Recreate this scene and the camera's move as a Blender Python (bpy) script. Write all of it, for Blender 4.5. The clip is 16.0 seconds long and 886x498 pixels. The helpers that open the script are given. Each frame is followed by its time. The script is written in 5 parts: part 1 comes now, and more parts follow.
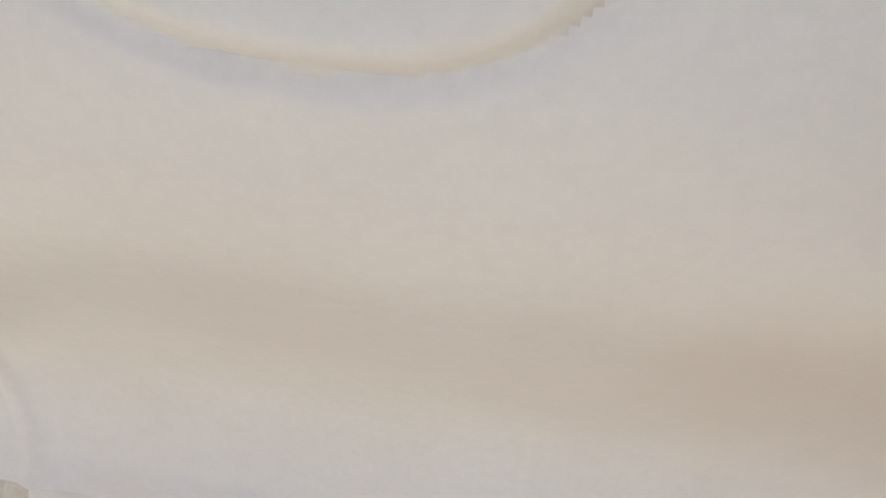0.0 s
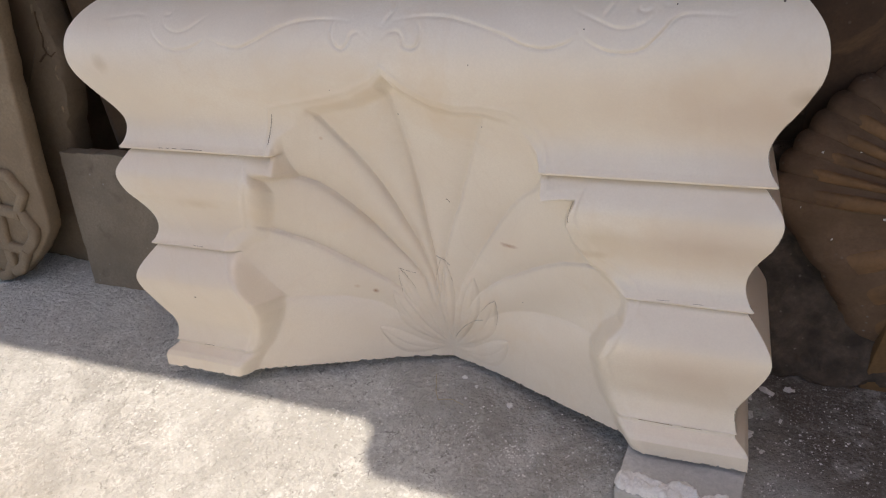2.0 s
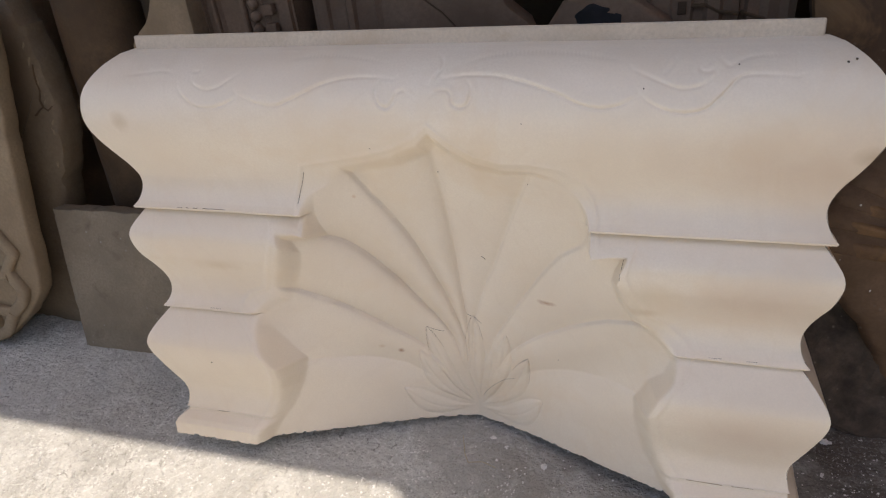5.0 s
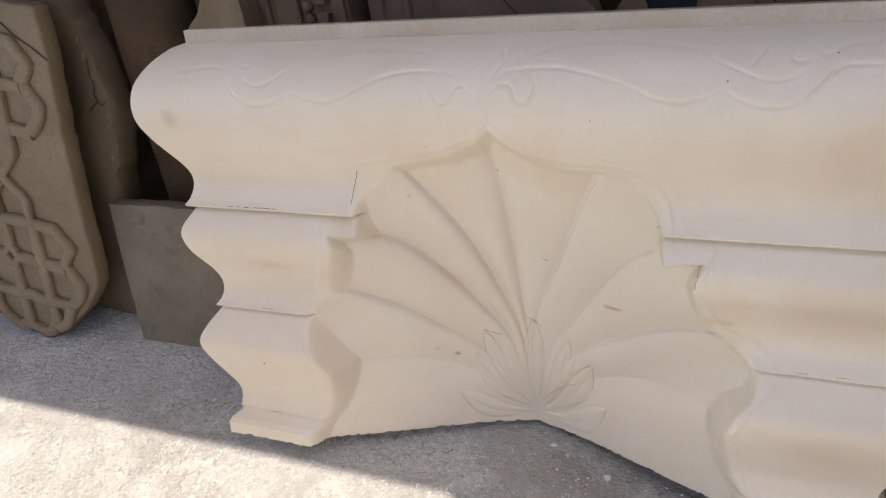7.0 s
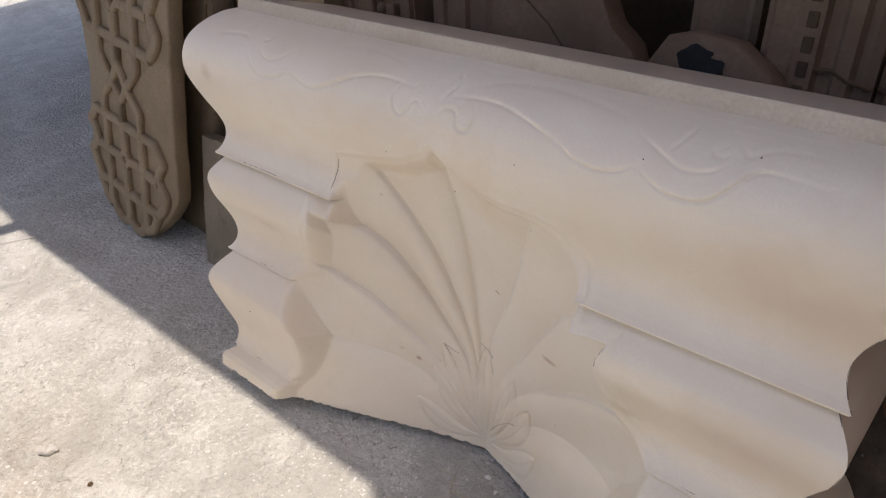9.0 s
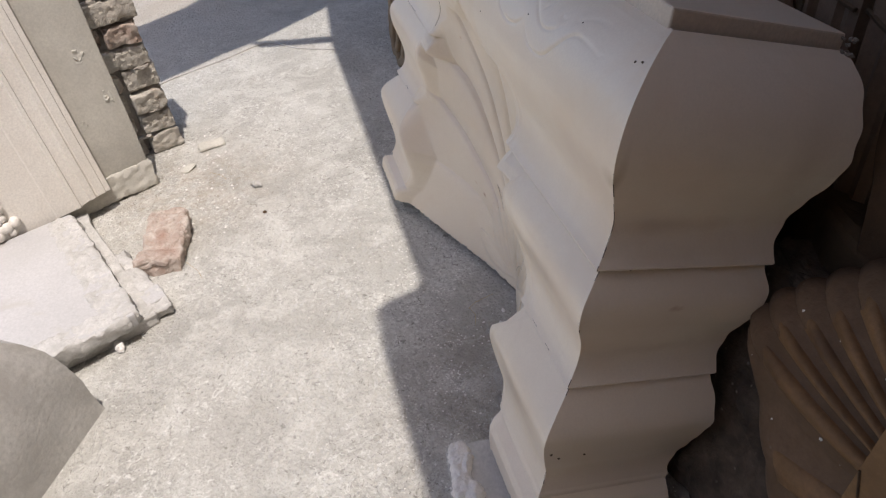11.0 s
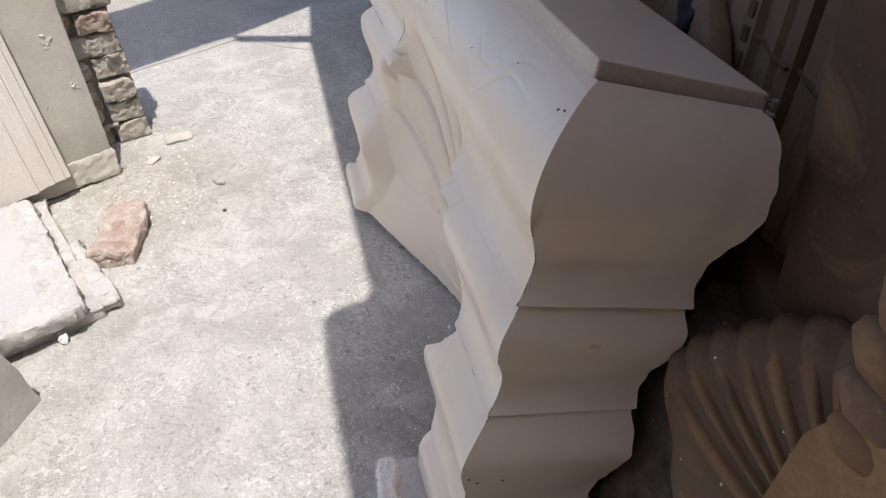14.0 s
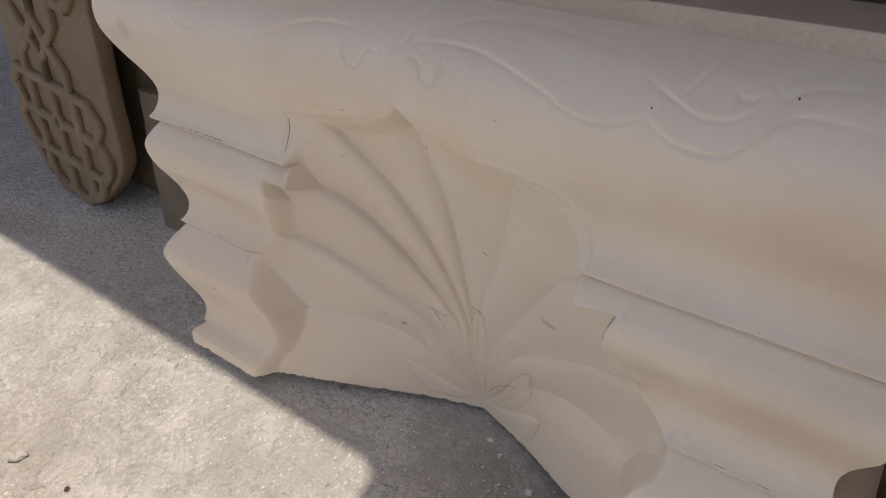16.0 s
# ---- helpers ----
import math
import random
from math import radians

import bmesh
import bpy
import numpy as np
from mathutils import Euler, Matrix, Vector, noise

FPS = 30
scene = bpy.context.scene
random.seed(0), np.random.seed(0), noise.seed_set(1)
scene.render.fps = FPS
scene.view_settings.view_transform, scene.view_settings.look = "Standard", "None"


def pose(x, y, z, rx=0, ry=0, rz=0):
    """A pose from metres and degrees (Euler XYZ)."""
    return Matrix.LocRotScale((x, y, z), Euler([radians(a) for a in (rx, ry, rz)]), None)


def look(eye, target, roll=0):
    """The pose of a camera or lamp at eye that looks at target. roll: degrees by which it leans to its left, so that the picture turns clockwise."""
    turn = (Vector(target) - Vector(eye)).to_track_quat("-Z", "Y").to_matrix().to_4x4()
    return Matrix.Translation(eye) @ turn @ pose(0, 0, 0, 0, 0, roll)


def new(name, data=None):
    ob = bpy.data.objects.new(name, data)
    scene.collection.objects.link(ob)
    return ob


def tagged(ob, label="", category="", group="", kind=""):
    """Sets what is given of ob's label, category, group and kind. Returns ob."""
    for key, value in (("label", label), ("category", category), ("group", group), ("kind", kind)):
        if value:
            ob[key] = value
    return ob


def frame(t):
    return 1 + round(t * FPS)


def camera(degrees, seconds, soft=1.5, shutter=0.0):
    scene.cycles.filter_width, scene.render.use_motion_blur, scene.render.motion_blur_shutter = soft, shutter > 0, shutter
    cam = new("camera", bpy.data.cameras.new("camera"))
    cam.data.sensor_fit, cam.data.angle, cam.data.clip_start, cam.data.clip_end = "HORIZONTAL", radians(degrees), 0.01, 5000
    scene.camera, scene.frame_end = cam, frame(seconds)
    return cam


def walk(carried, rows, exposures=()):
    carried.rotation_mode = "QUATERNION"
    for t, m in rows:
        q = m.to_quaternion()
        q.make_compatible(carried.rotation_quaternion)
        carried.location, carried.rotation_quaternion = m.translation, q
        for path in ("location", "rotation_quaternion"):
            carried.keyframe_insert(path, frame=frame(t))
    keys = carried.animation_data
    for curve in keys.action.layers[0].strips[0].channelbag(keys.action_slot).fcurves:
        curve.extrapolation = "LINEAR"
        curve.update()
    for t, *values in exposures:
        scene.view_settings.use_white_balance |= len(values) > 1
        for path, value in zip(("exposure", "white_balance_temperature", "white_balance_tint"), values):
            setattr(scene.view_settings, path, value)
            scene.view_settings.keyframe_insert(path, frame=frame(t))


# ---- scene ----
cam = camera(63.1, 16.0, soft=1.2)
PATH = [
    (0, (0.488, 0.038, 1.024), (0.464, 0.766, 0.071), 7.2),
    (0.1, (0.465, -0.008, 1.054), (0.438, 0.731, 0.109), 6.2),
    (0.2, (0.436, -0.075, 1.085), (0.397, 0.716, 0.183), 8.1),
    (0.3, (0.409, -0.116, 1.123), (0.384, 0.667, 0.213), 5.6),
    (0.4, (0.379, -0.177, 1.176), (0.358, 0.605, 0.266), 4.0),
    (0.5, (0.382, -0.282, 1.188), (0.269, 0.571, 0.351), 2.0),
    (1, (0.342, -0.677, 1.385), (0.093, 0.170, 0.572), -3.6),
    (1.5, (0.446, -0.884, 1.488), (0.103, 0.002, 0.755), -6.6),
    (2, (0.616, -1.057, 1.458), (0.217, -0.187, 0.735), -9.0),
    (2.5, (0.650, -1.142, 1.526), (0.180, -0.250, 0.876), -12.0),
    (3, (0.602, -1.172, 1.516), (0.159, -0.255, 0.882), -11.2),
    (3.5, (0.513, -1.192, 1.510), (0.108, -0.258, 0.875), -8.2),
    (4, (0.449, -1.174, 1.491), (0.108, -0.237, 0.825), -6.9),
    (4.2, (0.445, -1.147, 1.485), (0.119, -0.201, 0.823), -6.8),
    (6.3, (0.402, -0.967, 1.485), (0.040, -0.072, 0.773), -8.5),
    (6.5, (0.403, -0.964, 1.480), (0.046, -0.060, 0.778), -8.7),
    (7, (0.388, -0.966, 1.476), (-0.029, -0.080, 0.783), -10.2),
    (7.5, (0.316, -0.990, 1.490), (-0.053, -0.102, 0.771), -8.3),
    (8, (0.382, -0.991, 1.473), (-0.092, -0.152, 0.758), -11.7),
    (8.2, (0.455, -0.981, 1.480), (-0.015, -0.104, 0.810), -8.7),
    (10.3, (1.336, -0.257, 1.450), (0.425, 0.045, 0.730), -4.4),
    (10.5, (1.403, -0.278, 1.454), (0.474, 0.038, 0.763), -3.9),
    (11, (1.508, -0.244, 1.429), (0.580, -0.078, 0.688), -7.5),
    (11.5, (1.517, -0.155, 1.412), (0.550, 0.021, 0.722), -1.1),
    (12, (1.533, -0.170, 1.377), (0.598, -0.028, 0.638), -0.9),
    (12.5, (1.495, -0.155, 1.400), (0.534, 0.040, 0.708), -0.3),
    (13, (1.496, -0.139, 1.464), (0.511, 0.072, 0.812), -3.8),
    (13.5, (1.510, -0.149, 1.479), (0.544, 0.074, 0.803), -1.8),
    (14, (1.518, -0.154, 1.469), (0.597, 0.042, 0.725), -2.4),
    (14.5, (1.491, -0.223, 1.442), (0.636, -0.021, 0.625), -2.7),
    (15, (1.284, -0.467, 1.461), (0.459, 0.040, 0.753), -2.1),
    (15.3, (1.151, -0.560, 1.467), (0.385, 0.016, 0.745), -7.4),
    (15.5, (1.033, -0.588, 1.469), (0.289, 0.005, 0.738), -8.3),
    (15.7, (0.864, -0.572, 1.440), (0.175, 0.027, 0.662), -10.7),
    (16, (0.671, -0.559, 1.448), (0.068, 0.106, 0.652), -9.6),
]
EXPOSURES = [(0, 1.01, 6890, 11), (1, 0.92, 7240, 13), (2, 0.77, 7290, 16), (3, 0.78, 7390, 16), (4.2, 0.78, 7390, 16), (6.3, 0.87, 7290, 15), (7.1, 0.95, 7290, 15), (7.5, 0.84, 7290, 15), (8, 0.65, 7390, 17), (8.3, 0.65, 7390, 17), (10.3, 0.67, 6930, 17), (11, 0.4, 6830, 16), (12, 0.36, 6640, 14), (12.5, 0.42, 6560, 14), (13, 0.62, 6580, 14), (13.6, 0.65, 6600, 15), (14.1, 0.64, 6600, 15), (14.5, 0.47, 6600, 14), (15, 0.60, 6690, 14), (15.5, 0.50, 6990, 15), (16, 0.29, 7490, 17)]
walk(cam, [(t, look(eye, target, roll)) for t, eye, target, roll in PATH], EXPOSURES)

# ---- world, sun, exposure ----
SUN_AZ, SUN_EL = radians(-89.0), radians(74.0)      # near noon; its light travels a little to -x
world = bpy.data.worlds.new("sky")
scene.world = world
world.use_nodes = True
_n = world.node_tree.nodes
_sky = _n.new("ShaderNodeTexSky")
_sky.sky_type, _sky.sun_disc = "NISHITA", False
_sky.sun_elevation, _sky.sun_rotation = SUN_EL, radians(180.0) + SUN_AZ
_sky.dust_density, _sky.air_density, _sky.ozone_density = 1.9, 0.92, 1.0
world.node_tree.links.new(_sky.outputs[0], _n["Background"].inputs[0])
_n["Background"].inputs[1].default_value = 0.15
sun = new("sun", bpy.data.lights.new("sun", "SUN"))
sun.data.energy, sun.data.angle, sun.data.color = 2.95, radians(0.7), (1.0, 0.97, 0.925)
_way = Vector((math.sin(SUN_AZ) * math.cos(SUN_EL), math.cos(SUN_AZ) * math.cos(SUN_EL), -math.sin(SUN_EL)))
sun.rotation_mode = "QUATERNION"
sun.rotation_quaternion = _way.to_track_quat("-Z", "Y")
sun.location = (-3, -5, 8)


# ---- materials ----
def stone(name, low, high, scale=6.0, rough=0.75, bump=0.25, grain=160.0, stain=None, stain_amount=0.0, stain_scale=3.0, speck=None, vein=None, spots=(), grit=0.28, gloss=0.35):
    """A mineral surface: two colours blended by cloudy noise, grain, stains, veins, bump."""
    m = bpy.data.materials.new(name)
    m.use_nodes = True
    t = m.node_tree
    N, L = t.nodes, t.links
    bsdf = N["Principled BSDF"]
    co = N.new("ShaderNodeTexCoord")
    info = N.new("ShaderNodeObjectInfo")
    shift = N.new("ShaderNodeVectorMath")
    shift.operation = "ADD"
    L.new(co.outputs["Object"], shift.inputs[0])
    mul = N.new("ShaderNodeMath")
    mul.operation = "MULTIPLY"
    mul.inputs[1].default_value = 13.0
    L.new(info.outputs["Random"], mul.inputs[0])
    L.new(mul.outputs[0], shift.inputs[1])

    def noise_tex(sc, detail=5.0, roughness=0.6, distortion=0.0):
        n = N.new("ShaderNodeTexNoise")
        n.inputs["Scale"].default_value = sc
        n.inputs["Detail"].default_value = detail
        n.inputs["Roughness"].default_value = roughness
        n.inputs["Distortion"].default_value = distortion
        L.new(shift.outputs[0], n.inputs["Vector"])
        return n.outputs["Fac"]

    def ramp(fac, a, b):
        r = N.new("ShaderNodeMapRange")
        r.inputs["From Min"].default_value, r.inputs["From Max"].default_value = a, b
        L.new(fac, r.inputs["Value"])
        return r.outputs[0]

    def mix(fac, a, b):
        x = N.new("ShaderNodeMix")
        x.data_type = "RGBA"
        for sock, val in ((x.inputs[0], fac), (x.inputs[6], a), (x.inputs[7], b)):
            if hasattr(val, "links") or hasattr(val, "is_linked"):
                L.new(val, sock)
            elif isinstance(val, (int, float)):
                sock.default_value = val
            else:
                sock.default_value = (*val, 1.0)
        return x.outputs[2]

    colour = mix(ramp(noise_tex(scale), 0.33, 0.67), low, high)
    fine = noise_tex(grain, 3.0, 0.7)
    half = [0.5 * (a + b) for a, b in zip(low, high)]
    colour = mix(ramp(fine, 0.35, 0.95), colour, [(1 - grit) * c for c in half])
    if stain:
        f = ramp(noise_tex(stain_scale, 6.0, 0.65, 0.6), 0.66 - 0.25 * stain_amount, 0.78)
        colour = mix(f, colour, stain)
    if vein:
        w = N.new("ShaderNodeTexNoise")
        w.inputs["Scale"].default_value, w.inputs["Detail"].default_value, w.inputs["Distortion"].default_value = 2.2, 4.0, 1.4
        L.new(shift.outputs[0], w.inputs["Vector"])
        d = N.new("ShaderNodeMath")
        d.operation = "SUBTRACT"
        L.new(w.outputs["Fac"], d.inputs[0])
        d.inputs[1].default_value = 0.5
        ab = N.new("ShaderNodeMath")
        ab.operation = "ABSOLUTE"
        L.new(d.outputs[0], ab.inputs[0])
        inv = N.new("ShaderNodeMapRange")
        inv.inputs["From Min"].default_value, inv.inputs["From Max"].default_value = 0.0, 0.018
        inv.inputs["To Min"].default_value, inv.inputs["To Max"].default_value = 0.10, 0.0
        L.new(ab.outputs[0], inv.inputs["Value"])
        colour = mix(inv.outputs[0], colour, vein)
    if speck:
        v = N.new("ShaderNodeTexVoronoi")
        v.inputs["Scale"].default_value = 38.0
        L.new(shift.outputs[0], v.inputs["Vector"])
        s = N.new("ShaderNodeMapRange")
        s.inputs["From Min"].default_value, s.inputs["From Max"].default_value = 0.05, 0.16
        s.inputs["To Min"].default_value, s.inputs["To Max"].default_value = 0.7, 0.0
        L.new(v.outputs["Distance"], s.inputs["Value"])
        gate = N.new("ShaderNodeMath")
        gate.operation = "MULTIPLY"
        L.new(s.outputs[0], gate.inputs[0])
        L.new(ramp(noise_tex(9.0, 2.0), 0.52, 0.62), gate.inputs[1])
        colour = mix(gate.outputs[0], colour, speck)
    for (sx, sy, sz), (rx, ry, rz), tint, strength in spots:
        near = N.new("ShaderNodeVectorMath")
        near.operation = "SUBTRACT"
        L.new(co.outputs["Object"], near.inputs[0])
        near.inputs[1].default_value = (sx, sy, sz)
        div = N.new("ShaderNodeVectorMath")
        div.operation = "DIVIDE"
        L.new(near.outputs[0], div.inputs[0])
        div.inputs[1].default_value = (rx, ry, rz)
        ln = N.new("ShaderNodeVectorMath")
        ln.operation = "LENGTH"
        L.new(div.outputs[0], ln.inputs[0])
        wob = N.new("ShaderNodeMath")
        wob.operation = "MULTIPLY_ADD"
        L.new(noise_tex(0.5 / min(rx, rz), 3.0), wob.inputs[0])
        wob.inputs[1].default_value = 1.1
        L.new(ln.outputs["Value"], wob.inputs[2])
        r = N.new("ShaderNodeMapRange")
        r.inputs["From Min"].default_value, r.inputs["From Max"].default_value = 0.6, 1.5
        r.inputs["To Min"].default_value, r.inputs["To Max"].default_value = strength, 0.0
        L.new(wob.outputs[0], r.inputs["Value"])
        colour = mix(r.outputs[0], colour, tint)
    L.new(colour, bsdf.inputs["Base Color"])
    bsdf.inputs["Roughness"].default_value = rough
    bsdf.inputs["Specular IOR Level"].default_value = gloss
    b = N.new("ShaderNodeBump")
    b.inputs["Strength"].default_value = bump
    b.inputs["Distance"].default_value = 0.004
    both = N.new("ShaderNodeMath")
    both.operation = "MULTIPLY_ADD"
    L.new(fine, both.inputs[0])
    both.inputs[1].default_value = 0.35
    L.new(noise_tex(scale * 7.0, 4.0), both.inputs[2])
    L.new(both.outputs[0], b.inputs["Height"])
    L.new(b.outputs[0], bsdf.inputs["Normal"])
    return m


def ground_material():
    """Worn concrete: grey body, white stone dust in drifts, dark pits, bright crumbs, faint scuffs."""
    m = bpy.data.materials.new("dusty_concrete")
    m.use_nodes = True
    N, L = m.node_tree.nodes, m.node_tree.links
    bsdf = N["Principled BSDF"]
    co = N.new("ShaderNodeTexCoord").outputs["Object"]

    def cloud(sc, detail, lo, hi, rough=0.6, warp=0.0, top=1.0):
        n = N.new("ShaderNodeTexNoise")
        for key, val in (("Scale", sc), ("Detail", detail), ("Roughness", rough), ("Distortion", warp)):
            n.inputs[key].default_value = val
        L.new(co, n.inputs["Vector"])
        r = N.new("ShaderNodeMapRange")
        for key, val in (("From Min", lo), ("From Max", hi), ("To Max", top)):
            r.inputs[key].default_value = val
        L.new(n.outputs["Fac"], r.inputs["Value"])
        return r.outputs[0]

    def dots(sc, near, far, top):
        v = N.new("ShaderNodeTexVoronoi")
        v.inputs["Scale"].default_value = sc
        L.new(co, v.inputs["Vector"])
        r = N.new("ShaderNodeMapRange")
        for key, val in (("From Min", near), ("From Max", far), ("To Min", top), ("To Max", 0.0)):
            r.inputs[key].default_value = val
        L.new(v.outputs["Distance"], r.inputs["Value"])
        return r.outputs[0]

    def scuffs():
        # hairline cracks and scratches: thin bands where a stretched noise crosses its middle
        st = N.new("ShaderNodeVectorMath")
        st.operation = "MULTIPLY"
        L.new(co, st.inputs[0])
        st.inputs[1].default_value = (1.0, 2.6, 1.0)
        n = N.new("ShaderNodeTexNoise")
        for key, val in (("Scale", 3.2), ("Detail", 5.0), ("Roughness", 0.55), ("Distortion", 1.8)):
            n.inputs[key].default_value = val
        L.new(st.outputs[0], n.inputs["Vector"])
        d = N.new("ShaderNodeMath")
        d.operation = "SUBTRACT"
        d.inputs[1].default_value = 0.5
        L.new(n.outputs["Fac"], d.inputs[0])
        ab = N.new("ShaderNodeMath")
        ab.operation = "ABSOLUTE"
        L.new(d.outputs[0], ab.inputs[0])
        r = N.new("ShaderNodeMapRange")
        for key, val in (("From Min", 0.0), ("From Max", 0.006), ("To Min", 0.7), ("To Max", 0.0)):
            r.inputs[key].default_value = val
        L.new(ab.outputs[0], r.inputs["Value"])
        return times(r.outputs[0], cloud(2.2, 3.0, 0.50, 0.60))

    def times(a, b):
        x = N.new("ShaderNodeMath")
        x.operation = "MULTIPLY"
        L.new(a, x.inputs[0])
        L.new(b, x.inputs[1])
        return x.outputs[0]

    def mix(fac, a, b):
        x = N.new("ShaderNodeMix")
        x.data_type = "RGBA"
        L.new(fac, x.inputs[0])
        if isinstance(a, tuple):
            x.inputs[6].default_value = (*a, 1)
        else:
            L.new(a, x.inputs[6])
        x.inputs[7].default_value = (*b, 1)
        return x.outputs[2]

    c = mix(cloud(1.7, 6.0, 0.34, 0.66, 0.65, 0.3), (0.411, 0.404, 0.367), (0.546, 0.540, 0.495))
    c = mix(cloud(5.5, 12.0, 0.47, 0.60, 0.74, 0.8, 0.8), c, (0.629, 0.624, 0.577))
    c = mix(cloud(11.0, 9.0, 0.56, 0.68, 0.72, 1.2, 0.7), c, (0.346, 0.338, 0.304))
    c = mix(times(cloud(38.0, 8.0, 0.53, 0.58, 0.72, 1.5, 0.9), cloud(3.0, 4.0, 0.42, 0.58)), c, (0.723, 0.722, 0.676))
    c = mix(times(cloud(46.0, 7.0, 0.575, 0.63, 0.72, 1.0, 0.9), cloud(2.6, 4.0, 0.36, 0.55)), c, (0.246, 0.238, 0.211))
    c = mix(cloud(130.0, 6.0, 0.50, 0.66, 0.78, 0.0, 0.38), c, (0.325, 0.318, 0.284))
    c = mix(times(dots(46.0, 0.06, 0.16, 0.9), cloud(7.0, 3.0, 0.52, 0.60)), c, (0.721, 0.725, 0.690))
    c = mix(times(dots(70.0, 0.04, 0.14, 0.6), cloud(5.0, 5.0, 0.50, 0.58)), c, (0.189, 0.186, 0.170))
    c = mix(times(dots(150.0, 0.10, 0.24, 0.8), cloud(12.0, 3.0, 0.48, 0.58)), c, (0.680, 0.684, 0.650))
    c = mix(times(cloud(85.0, 9.0, 0.585, 0.61, 0.75, 0.8, 0.7), cloud(4.2, 5.0, 0.47, 0.58, 0.7)), c, (0.265, 0.255, 0.222))
    c = mix(times(cloud(70.0, 9.0, 0.575, 0.595, 0.75, 0.8, 0.9), cloud(3.6, 5.0, 0.47, 0.55, 0.7)), c, (0.728, 0.730, 0.687))
    c = mix(scuffs(), c, (0.286, 0.284, 0.262))
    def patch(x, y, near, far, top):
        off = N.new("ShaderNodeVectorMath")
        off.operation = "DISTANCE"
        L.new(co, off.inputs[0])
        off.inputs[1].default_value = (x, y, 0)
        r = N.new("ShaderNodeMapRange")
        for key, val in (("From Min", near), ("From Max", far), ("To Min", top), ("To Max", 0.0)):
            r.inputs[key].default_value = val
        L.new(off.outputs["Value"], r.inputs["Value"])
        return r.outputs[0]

    # earth trodden in: far off, by the shell, near the bricks
    c = mix(times(patch(-4.2, -1.6, 1.0, 2.3, 0.85), cloud(3.0, 7.0, 0.25, 0.50, 0.7)), c, (0.405, 0.365, 0.305))
    # earth at the block's foot, darkened to paint in the shade there
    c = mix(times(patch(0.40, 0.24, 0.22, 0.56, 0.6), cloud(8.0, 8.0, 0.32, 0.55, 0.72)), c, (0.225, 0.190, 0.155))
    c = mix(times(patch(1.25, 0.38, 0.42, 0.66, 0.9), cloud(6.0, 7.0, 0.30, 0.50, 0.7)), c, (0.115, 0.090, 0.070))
    c = mix(times(patch(-1.0, -0.74, 0.12, 0.5, 0.55), cloud(14.0, 9.0, 0.40, 0.60, 0.74)), c, (0.340, 0.282, 0.209))
    c = mix(times(dots(23.0, 0.04, 0.15, 0.5), cloud(4.0, 5.0, 0.46, 0.56, 0.7)), c, (0.216, 0.198, 0.172))
    c = mix(times(cloud(130.0, 4.0, 0.54, 0.62, 0.75, 0.0, 0.55), cloud(6.0, 3.0, 0.4, 0.6)), c, (0.639, 0.604, 0.558))
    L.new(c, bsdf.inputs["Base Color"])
    bsdf.inputs["Roughness"].default_value = 0.93
    bsdf.inputs["Specular IOR Level"].default_value = 0.25
    b = N.new("ShaderNodeBump")
    b.inputs["Strength"].default_value, b.inputs["Distance"].default_value = 1.0, 0.008
    h = N.new("ShaderNodeMath")
    h.operation = "ADD"
    L.new(cloud(60.0, 6.0, 0.3, 0.7), h.inputs[0])
    L.new(cloud(9.0, 4.0, 0.3, 0.7), h.inputs[1])
    L.new(h.outputs[0], b.inputs["Height"])
    L.new(b.outputs[0], bsdf.inputs["Normal"])
    return m


